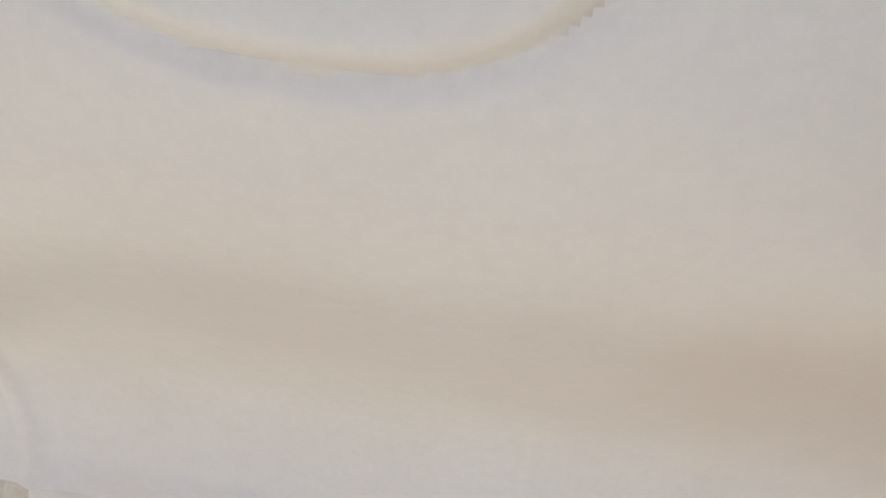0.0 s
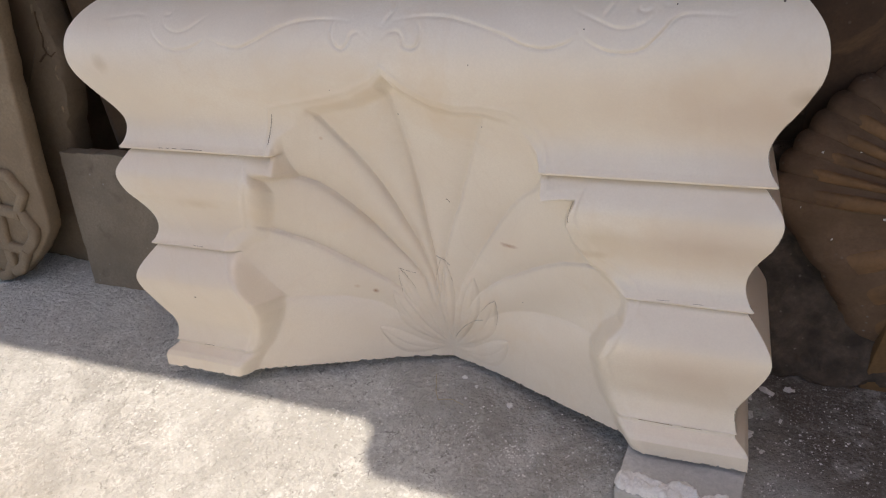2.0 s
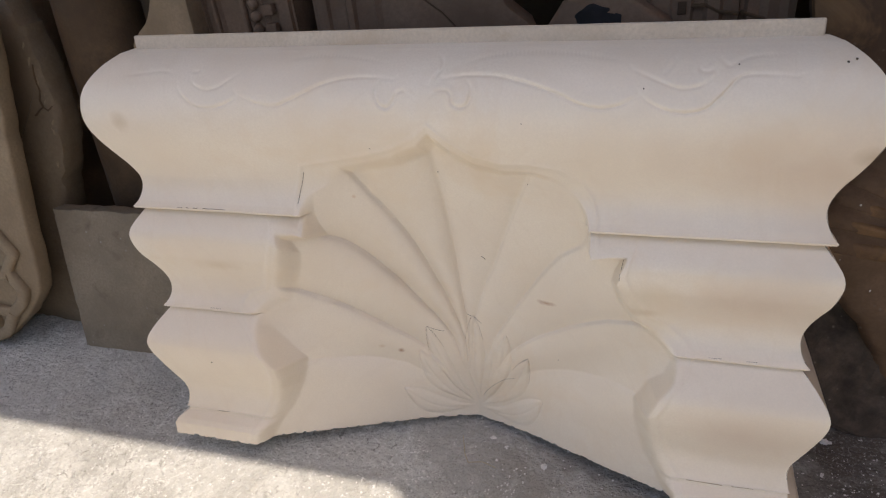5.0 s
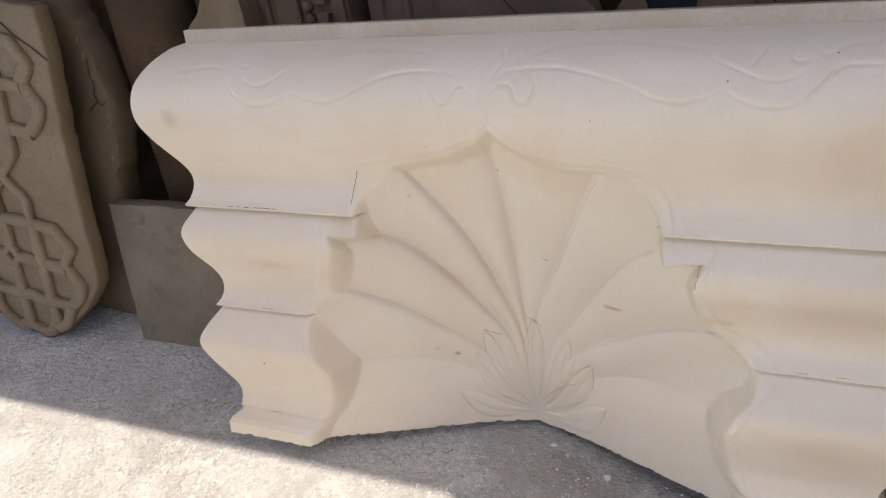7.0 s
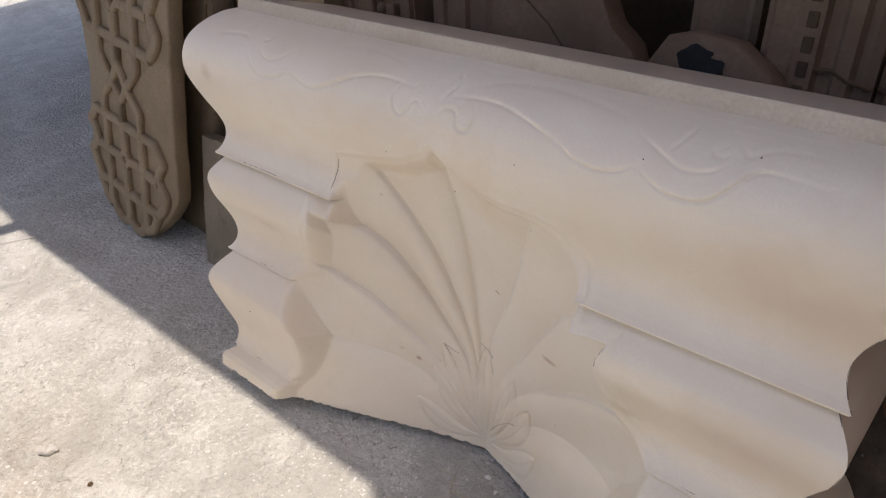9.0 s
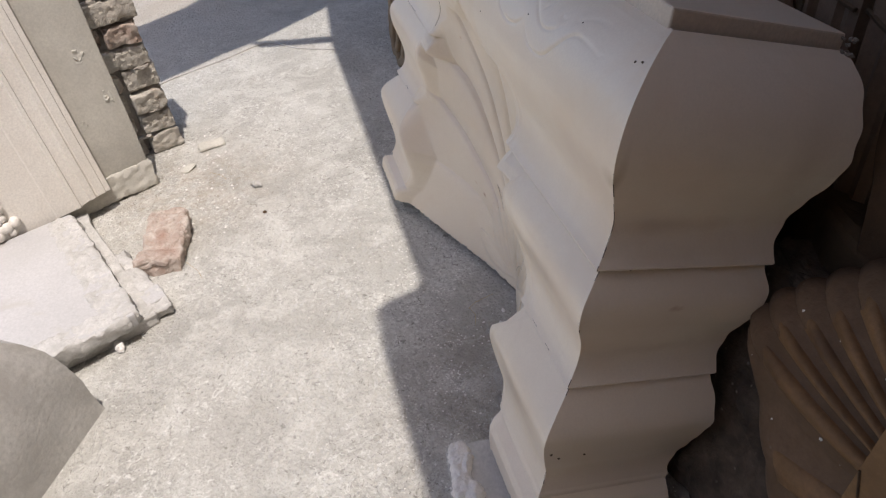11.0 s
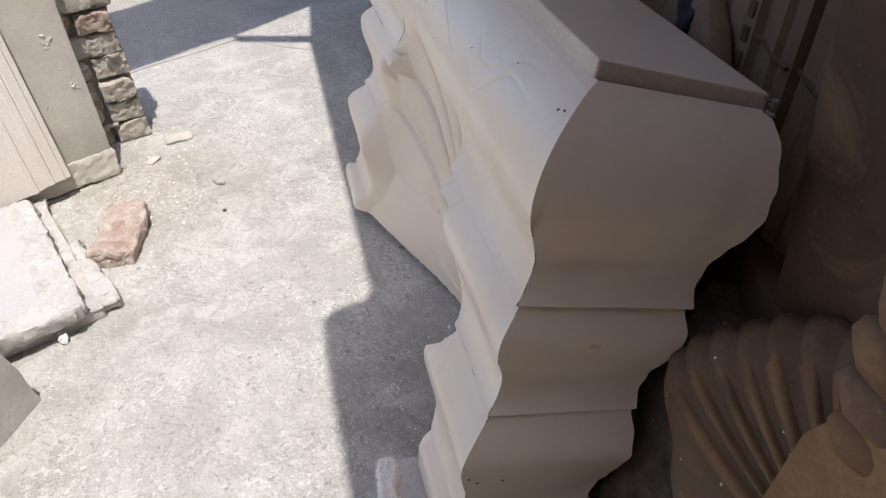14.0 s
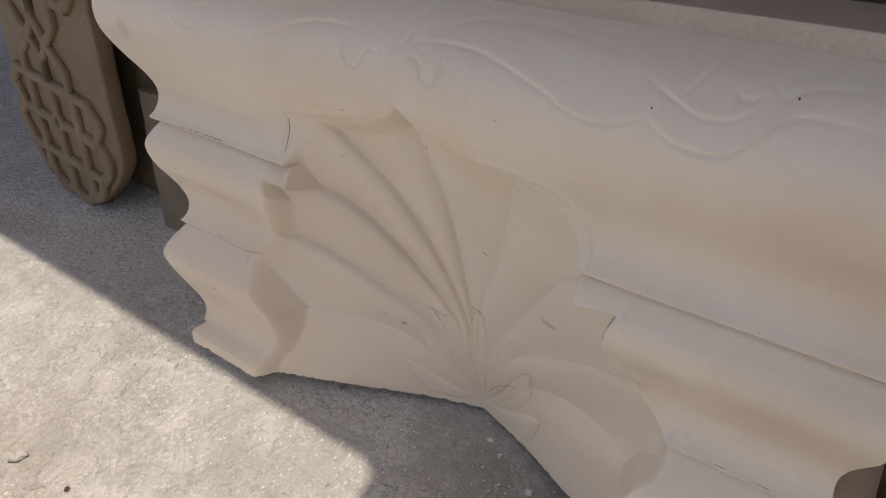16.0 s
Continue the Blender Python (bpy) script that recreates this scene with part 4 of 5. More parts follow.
def lattice_panel():
    root = base("lattice_panel", tilt(-1.700, 0.245, 0.006, 10.0, 0.0, 7.6) @ Matrix.Diagonal((1.02, 1.02, 1.02, 1.0)))
    tagged(root, "yellowed marble lattice screen leaning among stored stones, one corner cracked", "carved screen")
    mid = -0.058
    outline = [(-0.150, 0.012), (-0.105, 0.0), (-0.052, 0.012), (0.012, 0.0), (0.080, 0.036), (0.135, 0.092), (0.197, 0.160), (0.255, 0.250), (0.266, 0.315), (0.255, 0.49), (0.252, 0.74), (0.260, 0.97), (0.252, 1.09),
               (-0.30, 1.10), (-0.322, 0.98), (-0.325, 0.80), (-0.305, 0.70), (-0.292, 0.56), (-0.305, 0.44), (-0.326, 0.36), (-0.320, 0.235), (-0.235, 0.140), (-0.200, 0.062)]
    slab = smooth(part("slab", extrude_outline(ragged(outline, 0.004, 0.02, 2.0), 0.055, 0.008), JALI_STONE, root), 50)

    def strip(pts, r=0.0195, closed=False):
        fine = []
        for a, b in zip(pts, pts[1:] + (pts[:1] if closed else [])):
            n = max(1, int(math.hypot(b[0] - a[0], b[1] - a[1]) / 0.012))
            fine += [(mid + a[0] + (b[0] - a[0]) * k / n, -0.006, a[1] + (b[1] - a[1]) * k / n) for k in range(n)]
        if not closed:
            fine.append((mid + pts[-1][0], -0.006, pts[-1][1]))
        bm = bar(fine, r, 1.15, 16, closed)
        # flat tops with worn shoulders
        for v in bm.verts:
            if v.co.y < -0.016:
                v.co.y = -0.016 + 0.25 * (v.co.y + 0.016)
        smooth(part("lattice_bar", roughen(bm, 0.0045, 22.0, 0, 3.0 + pts[0][0] * 9), JALI_STONE, root), 60)

    def hole(z):
        ring = [(0.0, z - 0.036), (0.030, z), (0.0, z + 0.036), (-0.030, z)]
        strip(ring, 0.0135, True)
        # a dark plate paints in the shade inside the hole
        bm = extrude_outline([(mid - 0.019, z), (mid, z - 0.024), (mid + 0.019, z), (mid, z + 0.024)], 0.006)
        bmesh.ops.translate(bm, verts=bm.verts[:], vec=(0, -0.0085, 0))
        part("pierced_hole", bm, DARK_STONE, slab, "dark diamond plate standing in for a pierced hole")

    for z0, z1, z2 in ((0.160, 0.300, 0.436), (0.740, 0.870, 0.992)):
        for s in (-1, 1):
            # scalloped flank of the group and its three cross bars
            k = 1.0 if s > 0 else 0.9
            strip([(s * 0.12, z2), (s * 0.205 * k, z2), (s * 0.252 * k, z2 - 0.055), (s * 0.212 * k, z1 + 0.012), (s * 0.262 * k, z1 - 0.045), (s * 0.252 * k, z0 + 0.055), (s * 0.205 * k, z0)])
            strip([(s * 0.03, z1), (s * 0.215 * k, z1)])
            strip([(s * 0.12, z0 - 0.01), (s * 0.12, z2 + 0.01)])
        strip([(-0.19, z0), (0.21, z0)])
        strip([(-0.13, z2), (0.13, z2)])
        strip([(0.0, z0 - 0.01), (0.0, z1 - 0.036)])
        strip([(0.0, z1 + 0.036), (0.0, z2 + 0.01)])
        hole(z1)
    for s in (-1, 1):
        # the waist between the groups, the round foot and the arched head
        strip([(s * 0.12, 0.745), (s * 0.12, 0.665), (s * 0.046, 0.585), (s * 0.12, 0.515), (s * 0.12, 0.44)], 0.0155)
        strip([(0.0, 0.745), (0.0, 0.655), (s * 0.046, 0.585), (0.0, 0.520), (0.0, 0.44)], 0.0155)
        strip([(s * 0.12, 0.165), (s * 0.124, 0.090), (s * 0.095, 0.040), (s * 0.052, 0.020), (0.0, 0.042), (0.0, 0.16)])
        strip([(s * 0.12, 0.99), (s * 0.105, 1.04), (s * 0.05, 1.075), (0.0, 1.085)])
        strip([(s * 0.205, 0.160), (s * 0.165, 0.085), (s * 0.124, 0.06)])
    # another dark plate for the shade of the waist's hole
    bm = extrude_outline([(mid - 0.019, 0.585), (mid, 0.558), (mid + 0.019, 0.585), (mid, 0.612)], 0.006)
    bmesh.ops.translate(bm, verts=bm.verts[:], vec=(0, -0.0075, 0))
    part("pierced_hole", bm, DARK_STONE, slab, "dark diamond plate standing in for a pierced hole")
    crack = bar([(0.075, -0.001, 1.085), (0.12, -0.002, 1.045), (0.17, -0.001, 1.005), (0.215, -0.002, 0.985), (0.262, -0.001, 0.955)], 0.0026, 1.0, 5)
    part("crack", crack, DARK_STONE, slab, "dark crack across one corner")


def rounded_slab():
    root = base("rounded_slab", tilt(-1.605, 0.40, 0.0, 9.0, 0.0, 4.0))
    tagged(root, "round-edged old stone slab, chipped and cracked, leaning", "stone slab")
    line = spline([(0.245, 0.0), (0.212, 0.15), (0.200, 0.35), (0.222, 0.5), (0.254, 0.62), (0.267, 0.74), (0.252, 0.88), (0.206, 1.02), (0.15, 1.12), (0.08, 1.2), (-0.05, 1.25), (-0.2, 1.2)], 4)
    outline = [(-0.3, 0.0)] + [tuple(q) for q in line] + [(-0.32, 1.0)]
    bm = extrude_outline(ragged(outline, 0.007, 0.012, 5.0), 0.10, 0.022)
    slab = smooth(part("slab", roughen(roughen(bm, 0.006, 26.0, 0, 2.0), 0.003, 80.0, 0, 2.0), ROUND_STONE, root), 35)
    part("crack", bar([(0.190, -0.001, 0.746), (0.208, -0.001, 0.763), (0.226, -0.001, 0.775), (0.240, 0.001, 0.766), (0.252, 0.006, 0.778), (0.268, 0.022, 0.772)], 0.0036, 1, 5), DARK_STONE, slab, "dark ragged crack")
    part("crack", bar([(0.226, -0.001, 0.775), (0.219, -0.001, 0.795), (0.229, -0.001, 0.825), (0.222, -0.001, 0.86), (0.226, -0.001, 0.90)], 0.0030, 1, 5), DARK_STONE, slab, "dark ragged crack")
    # pale fresh chips along the worn edge
    rnd = random.Random(44)
    for x, z, long in ((0.232, 0.665, 0.026), (0.240, 0.70, 0.020), (0.236, 0.80, 0.022), (0.226, 0.845, 0.030), (0.214, 0.90, 0.024), (0.205, 0.945, 0.018), (0.226, 0.60, 0.016), (0.245, 0.735, 0.014)):
        bm = bmesh.new()
        bmesh.ops.create_icosphere(bm, subdivisions=2, radius=1.0)
        for v in bm.verts:
            v.co = Vector((x + 0.006 * v.co.x + 0.15 * long * v.co.z, 0.004 + 0.004 * v.co.y, z + long * v.co.z))
        part("chip", roughen(bm, 0.006, 60.0, 0, 30 * z), JALI_STONE, slab, "pale chipped edge")


def small_slab():
    bm = extrude_outline(ragged([(-0.02, 0.0), (0.47, 0.0), (0.47, 0.47), (0.30, 0.475), (0.1, 0.472), (-0.035, 0.468), (-0.028, 0.25)], 0.003, 0.01, 7.0), 0.06, 0.004)
    ob = mesh_object("small_stone_slab", roughen(bm, 0.0025, 16.0, 0, 7.0), SLAB_STONE)
    ob.matrix_world = tilt(-1.325, 0.298, 0.0, 15.0, 0.0, 0.0)
    smooth(ob, 40)
    tagged(ob, "small speckled grey-brown stone slab leaning back", "stone slab")


def stone_shaft(x, y, r0, r1, h, lean, roll, material, label):
    bm = bmesh.new()
    n, m = 28, 30
    rings = []
    for i in range(m + 1):
        t = i / m
        r = r0 + (r1 - r0) * t + 0.006 * math.sin(5 * t + x)
        if t < 0.06:
            r += 0.022
        rings.append([bm.verts.new(((r + 0.004 * noise.noise((8 * math.cos(a) * r, 8 * math.sin(a) * r, 3 * t * h))) * math.cos(a), r * math.sin(a), t * h)) for a in [2 * math.pi * k / n for k in range(n)]])
    for a, b in zip(rings[:-1], rings[1:]):
        for k in range(n):
            bm.faces.new((a[k], a[(k + 1) % n], b[(k + 1) % n], b[k]))
    bm.faces.new(rings[0][::-1])
    bm.faces.new(rings[-1])
    ob = mesh_object("stone_shaft", bm, material)
    ob.matrix_world = tilt(x, y, 0, lean, 0, roll)
    smooth(ob, 50)
    tagged(ob, label, "stone column")


def moulded_post(name, x, y, width, h, lean, roll, steps, material, label, depth=0.12, turn=0.0, beads=None, dentils=None, recess=None, crack=()):
    """An upright stone with mouldings that run up its face: steps are (share of width, proud by)."""
    root = base(name, tilt(x, y, 0, lean, turn, roll))
    tagged(root, label, "carved stone")
    bm = bmesh.new()
    pts = [(-width / 2, depth), (-width / 2, 0.0)]
    for s, d in steps:
        pts.append((-width / 2 + s * width, -d))
    pts += [(width / 2, 0.0), (width / 2, depth)]
    rows = [0.0, h * 0.33, h * 0.66, h]
    rings = [[bm.verts.new((px, py, z + (0.012 * math.sin(17 * px) if i == 3 else 0))) for px, py in pts] for i, z in enumerate(rows)]
    for a, b in zip(rings[:-1], rings[1:]):
        for k in range(len(pts) - 1):
            bm.faces.new((a[k], a[k + 1], b[k + 1], b[k]))
        bm.faces.new((a[-1], a[0], b[0], b[-1]))
    bm.faces.new(rings[-1])
    bm.faces.new(rings[0][::-1])
    bmesh.ops.recalc_face_normals(bm, faces=bm.faces[:])
    shaft = part("shaft", bm, material, root)
    if beads:
        bx, r, gap = beads
        z = 0.8
        while z < h - 0.05:
            bm = bmesh.new()
            bmesh.ops.create_uvsphere(bm, u_segments=10, v_segments=6, radius=r)
            bmesh.ops.translate(bm, verts=bm.verts[:], vec=(bx, -0.005, z))
            smooth(part("bead", bm, material, shaft), 60)
            z += gap
    if dentils:
        dx, w, gap = dentils
        z = 0.82
        while z < h - 0.05:
            if name == "carved_jamb":
                # dark plates on the face paint in the shade of the square holes
                part("square_hole", box(0.5 * w, 0.006, gap * 0.62, 0.001, 1, (dx - 0.03, -0.0165, z)), DARK_STONE, shaft, "dark square plate standing in for a hole")
            else:
                part("dentil", box(w, 0.022, gap * 0.55, 0.002, 1, (dx, -0.016, z)), material, shaft)
            z += gap
    if crack:
        part("crack", bar([(q, -0.010, z) for q, z in crack], 0.0045, 1, 5), DARK_STONE, shaft, "dark crack across the stone")
    if recess:
        rx, rw, z0, z1 = recess
        for bx, bw, bz, bh in ((rx, rw + 0.03, z0 - 0.012, 0.012), (rx, rw + 0.03, z1, 0.012), (rx - rw / 2 - 0.006, 0.012, z0, z1 - z0), (rx + rw / 2 + 0.006, 0.012, z0, z1 - z0)):
            part("panel_moulding", box(bw, 0.016, bh, 0.003, 1, (bx, -0.012, bz)), material, shaft)
    return root


def curved_bracket():
    line = spline([(0.0, 0.0), (0.0, 0.80), (0.005, 0.905), (0.03, 0.945), (0.075, 0.985), (0.105, 1.05), (0.13, 1.16), (0.16, 1.30)], 5)
    outline = [tuple(q) for q in line] + [(0.215, 1.30), (0.215, 0.0)]
    ob = mesh_object("curved_bracket", roughen(extrude_outline(outline, 0.09, 0.010), 0.002, 12.0, 0, 3.0), OLD_STONE)
    ob.matrix_world = tilt(-0.985, 0.50, 0, 4.0)
    smooth(ob, 40)
    tagged(ob, "old stone bracket slab with a curved outline", "carved stone")


def cracked_slab():
    outline = [(-0.14, 0), (0.26, 0), (0.27, 0.86), (0.24, 0.93), (0.19, 0.97), (0.165, 1.02), (0.14, 1.12), (0.12, 1.35), (-0.14, 1.38)]
    root = base("cracked_slab", tilt(-0.145, 0.60, 0, 4.0))
    tagged(root, "flat grey stone slab with a broken shoulder and a crack", "stone slab")
    slab = smooth(part("slab", roughen(extrude_outline(outline, 0.07, 0.006), 0.002, 20.0, 0, 1.0), DIM_STONE, root), 40)
    part("crack", bar([(-0.12, 0, 1.12), (-0.07, 0, 1.07), (-0.05, 0, 1.055), (-0.03, 0, 1.00), (0.03, 0, 0.955), (0.08, 0, 0.90)], 0.0025, 1, 5), DARK_STONE, slab, "thin dark line")


def broken_boulder():
    root = base("broken_stone", tilt(0.260, 0.515, 0.0, 6.0, -14.0))
    tagged(root, "rounded broken stone with a near-black patch", "stone")
    bm = extrude_outline([(-0.16, 0), (0.20, 0), (0.22, 0.7), (0.2, 0.90), (0.13, 0.965), (0.05, 1.0), (-0.05, 1.005), (-0.11, 0.985), (-0.15, 0.92), (-0.17, 0.7)], 0.05, 0.012)
    smooth(part("stone", roughen(bm, 0.006, 11.0, 0, 5.0), DIM_STONE, root), 50)
    bm = bmesh.new()
    bmesh.ops.create_icosphere(bm, subdivisions=3, radius=1.0)
    for v in bm.verts:
        v.co = Vector((0.056 * v.co.x - 0.02, 0.010 * v.co.y - 0.001, 0.046 * v.co.z + 0.94))
    smooth(part("paint_patch", roughen(bm, 0.012, 22.0, 0, 8.0), DARK_PATCH, root, "near-black patch"), 60)


def brown_slab():
    # its near edge slants away from upright
    bm = extrude_outline(ragged([(0.16, 0.0), (1.05, 0.0), (1.05, 1.75), (-0.117, 1.75)], 0.006, 0.03, 6.0), 0.09, 0.010)
    ob = mesh_object("brown_stone_slab", roughen(bm, 0.003, 9.0, 0, 2.0), BROWN_WALL)
    ob.matrix_world = tilt(0.700, 0.550, 0, 2.0)
    smooth(ob, 45)
    tagged(ob, "tall stained brown stone slab standing behind", "stone slab")


def shell_bowl():
    """A fluted fan: ribs run from a hub to a scalloped edge, which curls back as it rises."""
    hub = np.array((1.226, 0.507, 0.426))
    root = base("fluted_shell", Matrix.Translation(hub.tolist()))
    tagged(root, "broken brown stone shell with deep flutes, propped up", "carved stone")
    edge = spline([(1.12, 0.42, 0.03), (1.04, 0.40, 0.07), (0.985, 0.385, 0.13), (0.954, 0.372, 0.215), (0.922, 0.368, 0.28), (0.884, 0.372, 0.34), (0.838, 0.386, 0.395), (0.797, 0.392, 0.452), (0.772, 0.388, 0.512),
                   (0.783, 0.422, 0.575), (0.824, 0.464, 0.630), (0.870, 0.505, 0.682), (0.93, 0.545, 0.718), (1.02, 0.566, 0.735), (1.10, 0.573, 0.735), (1.20, 0.575, 0.72)], 20)
    run = np.concatenate([[0], np.cumsum(np.linalg.norm(np.diff(edge, axis=0), axis=1))])
    peak = run[int(np.argmin(np.linalg.norm(edge - np.array((0.772, 0.388, 0.512)), axis=1)))]
    ph = np.interp(run - peak, [-0.62, -0.50, -0.36, -0.25, -0.15, -0.01, 0.042, 0.092, 0.142, 0.194, 0.248, 0.304, 0.362, 0.42, 0.48], np.arange(15))
    flute = np.abs(np.sin(np.pi * (ph - 0.25)))
    strong = np.interp(run - peak, [-0.5, -0.12, 0.0, 0.1], [0.55, 0.45, 0.8, 1.0])
    edge = edge - hub
    nr = 26
    RR = np.linspace(0.05, 1, nr)[:, None]
    away = edge / np.linalg.norm(edge, axis=1)[:, None]
    tan = np.gradient(edge, axis=0)
    tan /= np.linalg.norm(tan, axis=1)[:, None]
    nrm = np.cross(tan, away)
    nrm *= np.sign(nrm[:, 0] - nrm[:, 1])[:, None]
    dip = 0.005 * np.clip(RR / 0.8, 0, 1) * (np.sin(np.pi * ph) ** 2 * strong)[None, :]
    depth = dip - 0.035 * np.clip((RR - 0.88) / 0.12, 0, 1) ** 2 + 0.04 * np.sin(np.pi * np.clip(RR, 0, 1))
    P = RR[..., None] * (edge + away * (0.014 * flute * strong - 0.006)[:, None])[None] + depth[..., None] * nrm[None]
    shell = grid_mesh("fan", P[..., 0], P[..., 1], P[..., 2], FLUTE_DARK, root)
    sol = shell.modifiers.new("thick", "SOLIDIFY")
    sol.thickness, sol.offset = 0.03, 0.0
    smooth(shell, 50)
    for k in (1, 2, 3, 5, 6, 7, 8, 9, 10, 11, 12):
        # one rounded ochre rib in each lobe, from near the hub to a blunt end short of the edge; its colour paints the
        # flute's lit flank
        across = np.linspace(-1, 1, 11)
        at = np.interp(k + 0.42 + 0.34 * across, ph, np.arange(len(ph)))
        lo = np.clip(at.astype(int), 0, len(ph) - 2)
        fr = at - lo
        tall = 0.0065 if k > 4 else 0.003
        rows = np.linspace(0.10, 0.93 + 0.02 * math.sin(2.3 * k), 26)
        pos = np.interp(rows, RR[:, 0], np.arange(nr))
        r0 = np.clip(pos.astype(int), 0, nr - 2)
        rf = (pos - r0)[:, None, None]
        col = P[:, lo] * (1 - fr)[None, :, None] + P[:, lo + 1] * fr[None, :, None]
        Q = col[r0] * (1 - rf) + col[r0 + 1] * rf
        out = nrm[lo] * (1 - fr)[:, None] + nrm[lo + 1] * fr[:, None]
        taper = np.clip((rows[-1] - rows) / 0.16, 0, 1)[:, None]
        swell = np.sqrt(np.clip(1 - across ** 2, 0, 1))[None, :] * taper ** 0.7
        Q = Q + (0.0125 + (0.0085 + tall) * swell)[..., None] * out[None]
        rib = grid_mesh("rib", Q[..., 0], Q[..., 1], Q[..., 2], BROWN_STONE, root, "raised ochre rib")
        smooth(rib, 60)
    # the other wing of the shell rises behind the corner stone: rounded ribs that run back to one point
    end = np.array((1.50, 0.56, 0.74))
    for x, z, r in ((1.104, 0.800, 0.034), (1.096, 0.865, 0.037), (1.090, 0.935, 0.040), (1.100, 1.010, 0.042), (1.124, 1.085, 0.044)):
        tip = np.array((x, 0.375, z))
        way = end - tip
        line, sizes = [], []
        for t in (0.0, 0.012, 0.035, 0.07, 0.12, 0.2, 0.32, 0.5, 0.7):
            line.append(tip + way * t - hub)
            sizes.append(r * (0.15 + 0.85 * math.sin(0.5 * math.pi * min(1.0, (t + 0.004) / 0.1)) - 0.7 * max(0.0, t - 0.12)))
        axis = Vector(way.tolist()).normalized()
        side = axis.cross(Vector((0, 1, 0))).normalized()
        up = side.cross(axis)
        bm = bmesh.new()
        rings = [[bm.verts.new(Vector(q.tolist()) + side * (w * math.cos(a)) + up * (w * math.sin(a))) for a in [2 * math.pi * k / 16 for k in range(16)]] for q, w in zip(line, sizes)]
        for a, b in zip(rings[:-1], rings[1:]):
            for k in range(16):
                bm.faces.new((a[k], a[(k + 1) % 16], b[(k + 1) % 16], b[k]))
        bm.faces.new(rings[0][::-1])
        bm.faces.new(rings[-1])
        bmesh.ops.recalc_face_normals(bm, faces=bm.faces[:])
        smooth(part("rib", roughen(bm, 0.003, 20.0, 0, 9 * x), BROWN_STONE if r not in (0.037, 0.042) else FLUTE_DARK, root), 60)
    rnd = random.Random(3)
    for k in range(16):
        i, j = rnd.randrange(8, nr - 1), rnd.randrange(90, 270)
        bm = bmesh.new()
        bmesh.ops.create_icosphere(bm, subdivisions=1, radius=rnd.uniform(0.002, 0.004))
        bmesh.ops.translate(bm, verts=bm.verts[:], vec=(P[i, j] + 0.015 * nrm[j]).tolist())
        part("plaster_speck", roughen(bm, 0.002, 200.0, 0, k), CHIP, root, "white plaster speck")


def rough_base():
    bm = box(0.68, 0.30, 0.60, 0.02, 2, (-0.09, 0.15, 0))
    ob = mesh_object("rough_stone_block", roughen(roughen(roughen(bm, 0.022, 7.0, 36, 3.0), 0.012, 24.0, 0, 1.0), 0.006, 60.0, 0, 1.0), BASE_STONE)
    ob.matrix_world = tilt(1.06, 0.335, 0, 17.0, 0.0, 0.0)
    smooth(ob, 30)
    tagged(ob, "rough dark brown stone block under a fluted shell", "stone block")
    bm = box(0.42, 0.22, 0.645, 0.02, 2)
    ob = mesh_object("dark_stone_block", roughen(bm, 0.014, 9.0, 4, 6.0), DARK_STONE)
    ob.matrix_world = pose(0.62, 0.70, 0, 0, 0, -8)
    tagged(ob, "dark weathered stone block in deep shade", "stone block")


def boss_stone():
    root = base("carved_corner_stone", tilt(1.017, 0.346, 0.0, 2.0, 0.0, 4.9))
    tagged(root, "smooth brown corner stone slab leaning on a shell", "carved stone")
    outline = [(0.0, 0.0), (0.5, 0.0), (0.5, 0.98), (0.16, 0.98), (0.085, 0.90), (0.02, 0.80), (0.0, 0.74)]
    slab = smooth(part("slab", roughen(extrude_outline(outline, 0.06, 0.008), 0.002, 10.0), BOSS_STONE, root), 40)
    part("groove", bar([(0.006, -0.001, 0.535), (0.03, -0.001, 0.475), (0.06, -0.001, 0.40)], 0.002, 1, 5), DARK_STONE, slab, "dark incised line")


lattice_panel()
rounded_slab()
small_slab()
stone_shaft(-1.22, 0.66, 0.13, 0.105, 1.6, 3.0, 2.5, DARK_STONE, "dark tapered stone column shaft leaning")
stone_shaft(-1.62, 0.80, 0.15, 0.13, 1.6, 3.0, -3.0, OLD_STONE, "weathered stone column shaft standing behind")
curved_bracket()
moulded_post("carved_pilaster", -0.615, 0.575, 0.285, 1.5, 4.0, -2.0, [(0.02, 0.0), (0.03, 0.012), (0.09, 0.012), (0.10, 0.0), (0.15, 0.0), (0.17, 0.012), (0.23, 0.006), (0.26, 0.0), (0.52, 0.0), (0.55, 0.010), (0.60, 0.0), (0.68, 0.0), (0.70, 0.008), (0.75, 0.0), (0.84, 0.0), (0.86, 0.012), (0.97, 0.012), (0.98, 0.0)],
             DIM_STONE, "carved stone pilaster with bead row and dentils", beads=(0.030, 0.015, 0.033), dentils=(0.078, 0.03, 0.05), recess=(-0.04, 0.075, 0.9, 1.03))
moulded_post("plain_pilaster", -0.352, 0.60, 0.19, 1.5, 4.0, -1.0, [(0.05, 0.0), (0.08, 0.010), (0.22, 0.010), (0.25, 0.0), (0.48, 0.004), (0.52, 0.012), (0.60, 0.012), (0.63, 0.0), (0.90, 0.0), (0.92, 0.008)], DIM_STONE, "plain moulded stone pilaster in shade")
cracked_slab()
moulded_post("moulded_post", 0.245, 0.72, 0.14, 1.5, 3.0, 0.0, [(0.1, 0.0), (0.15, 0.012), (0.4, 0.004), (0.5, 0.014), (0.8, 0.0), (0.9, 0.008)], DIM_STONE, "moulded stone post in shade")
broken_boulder()
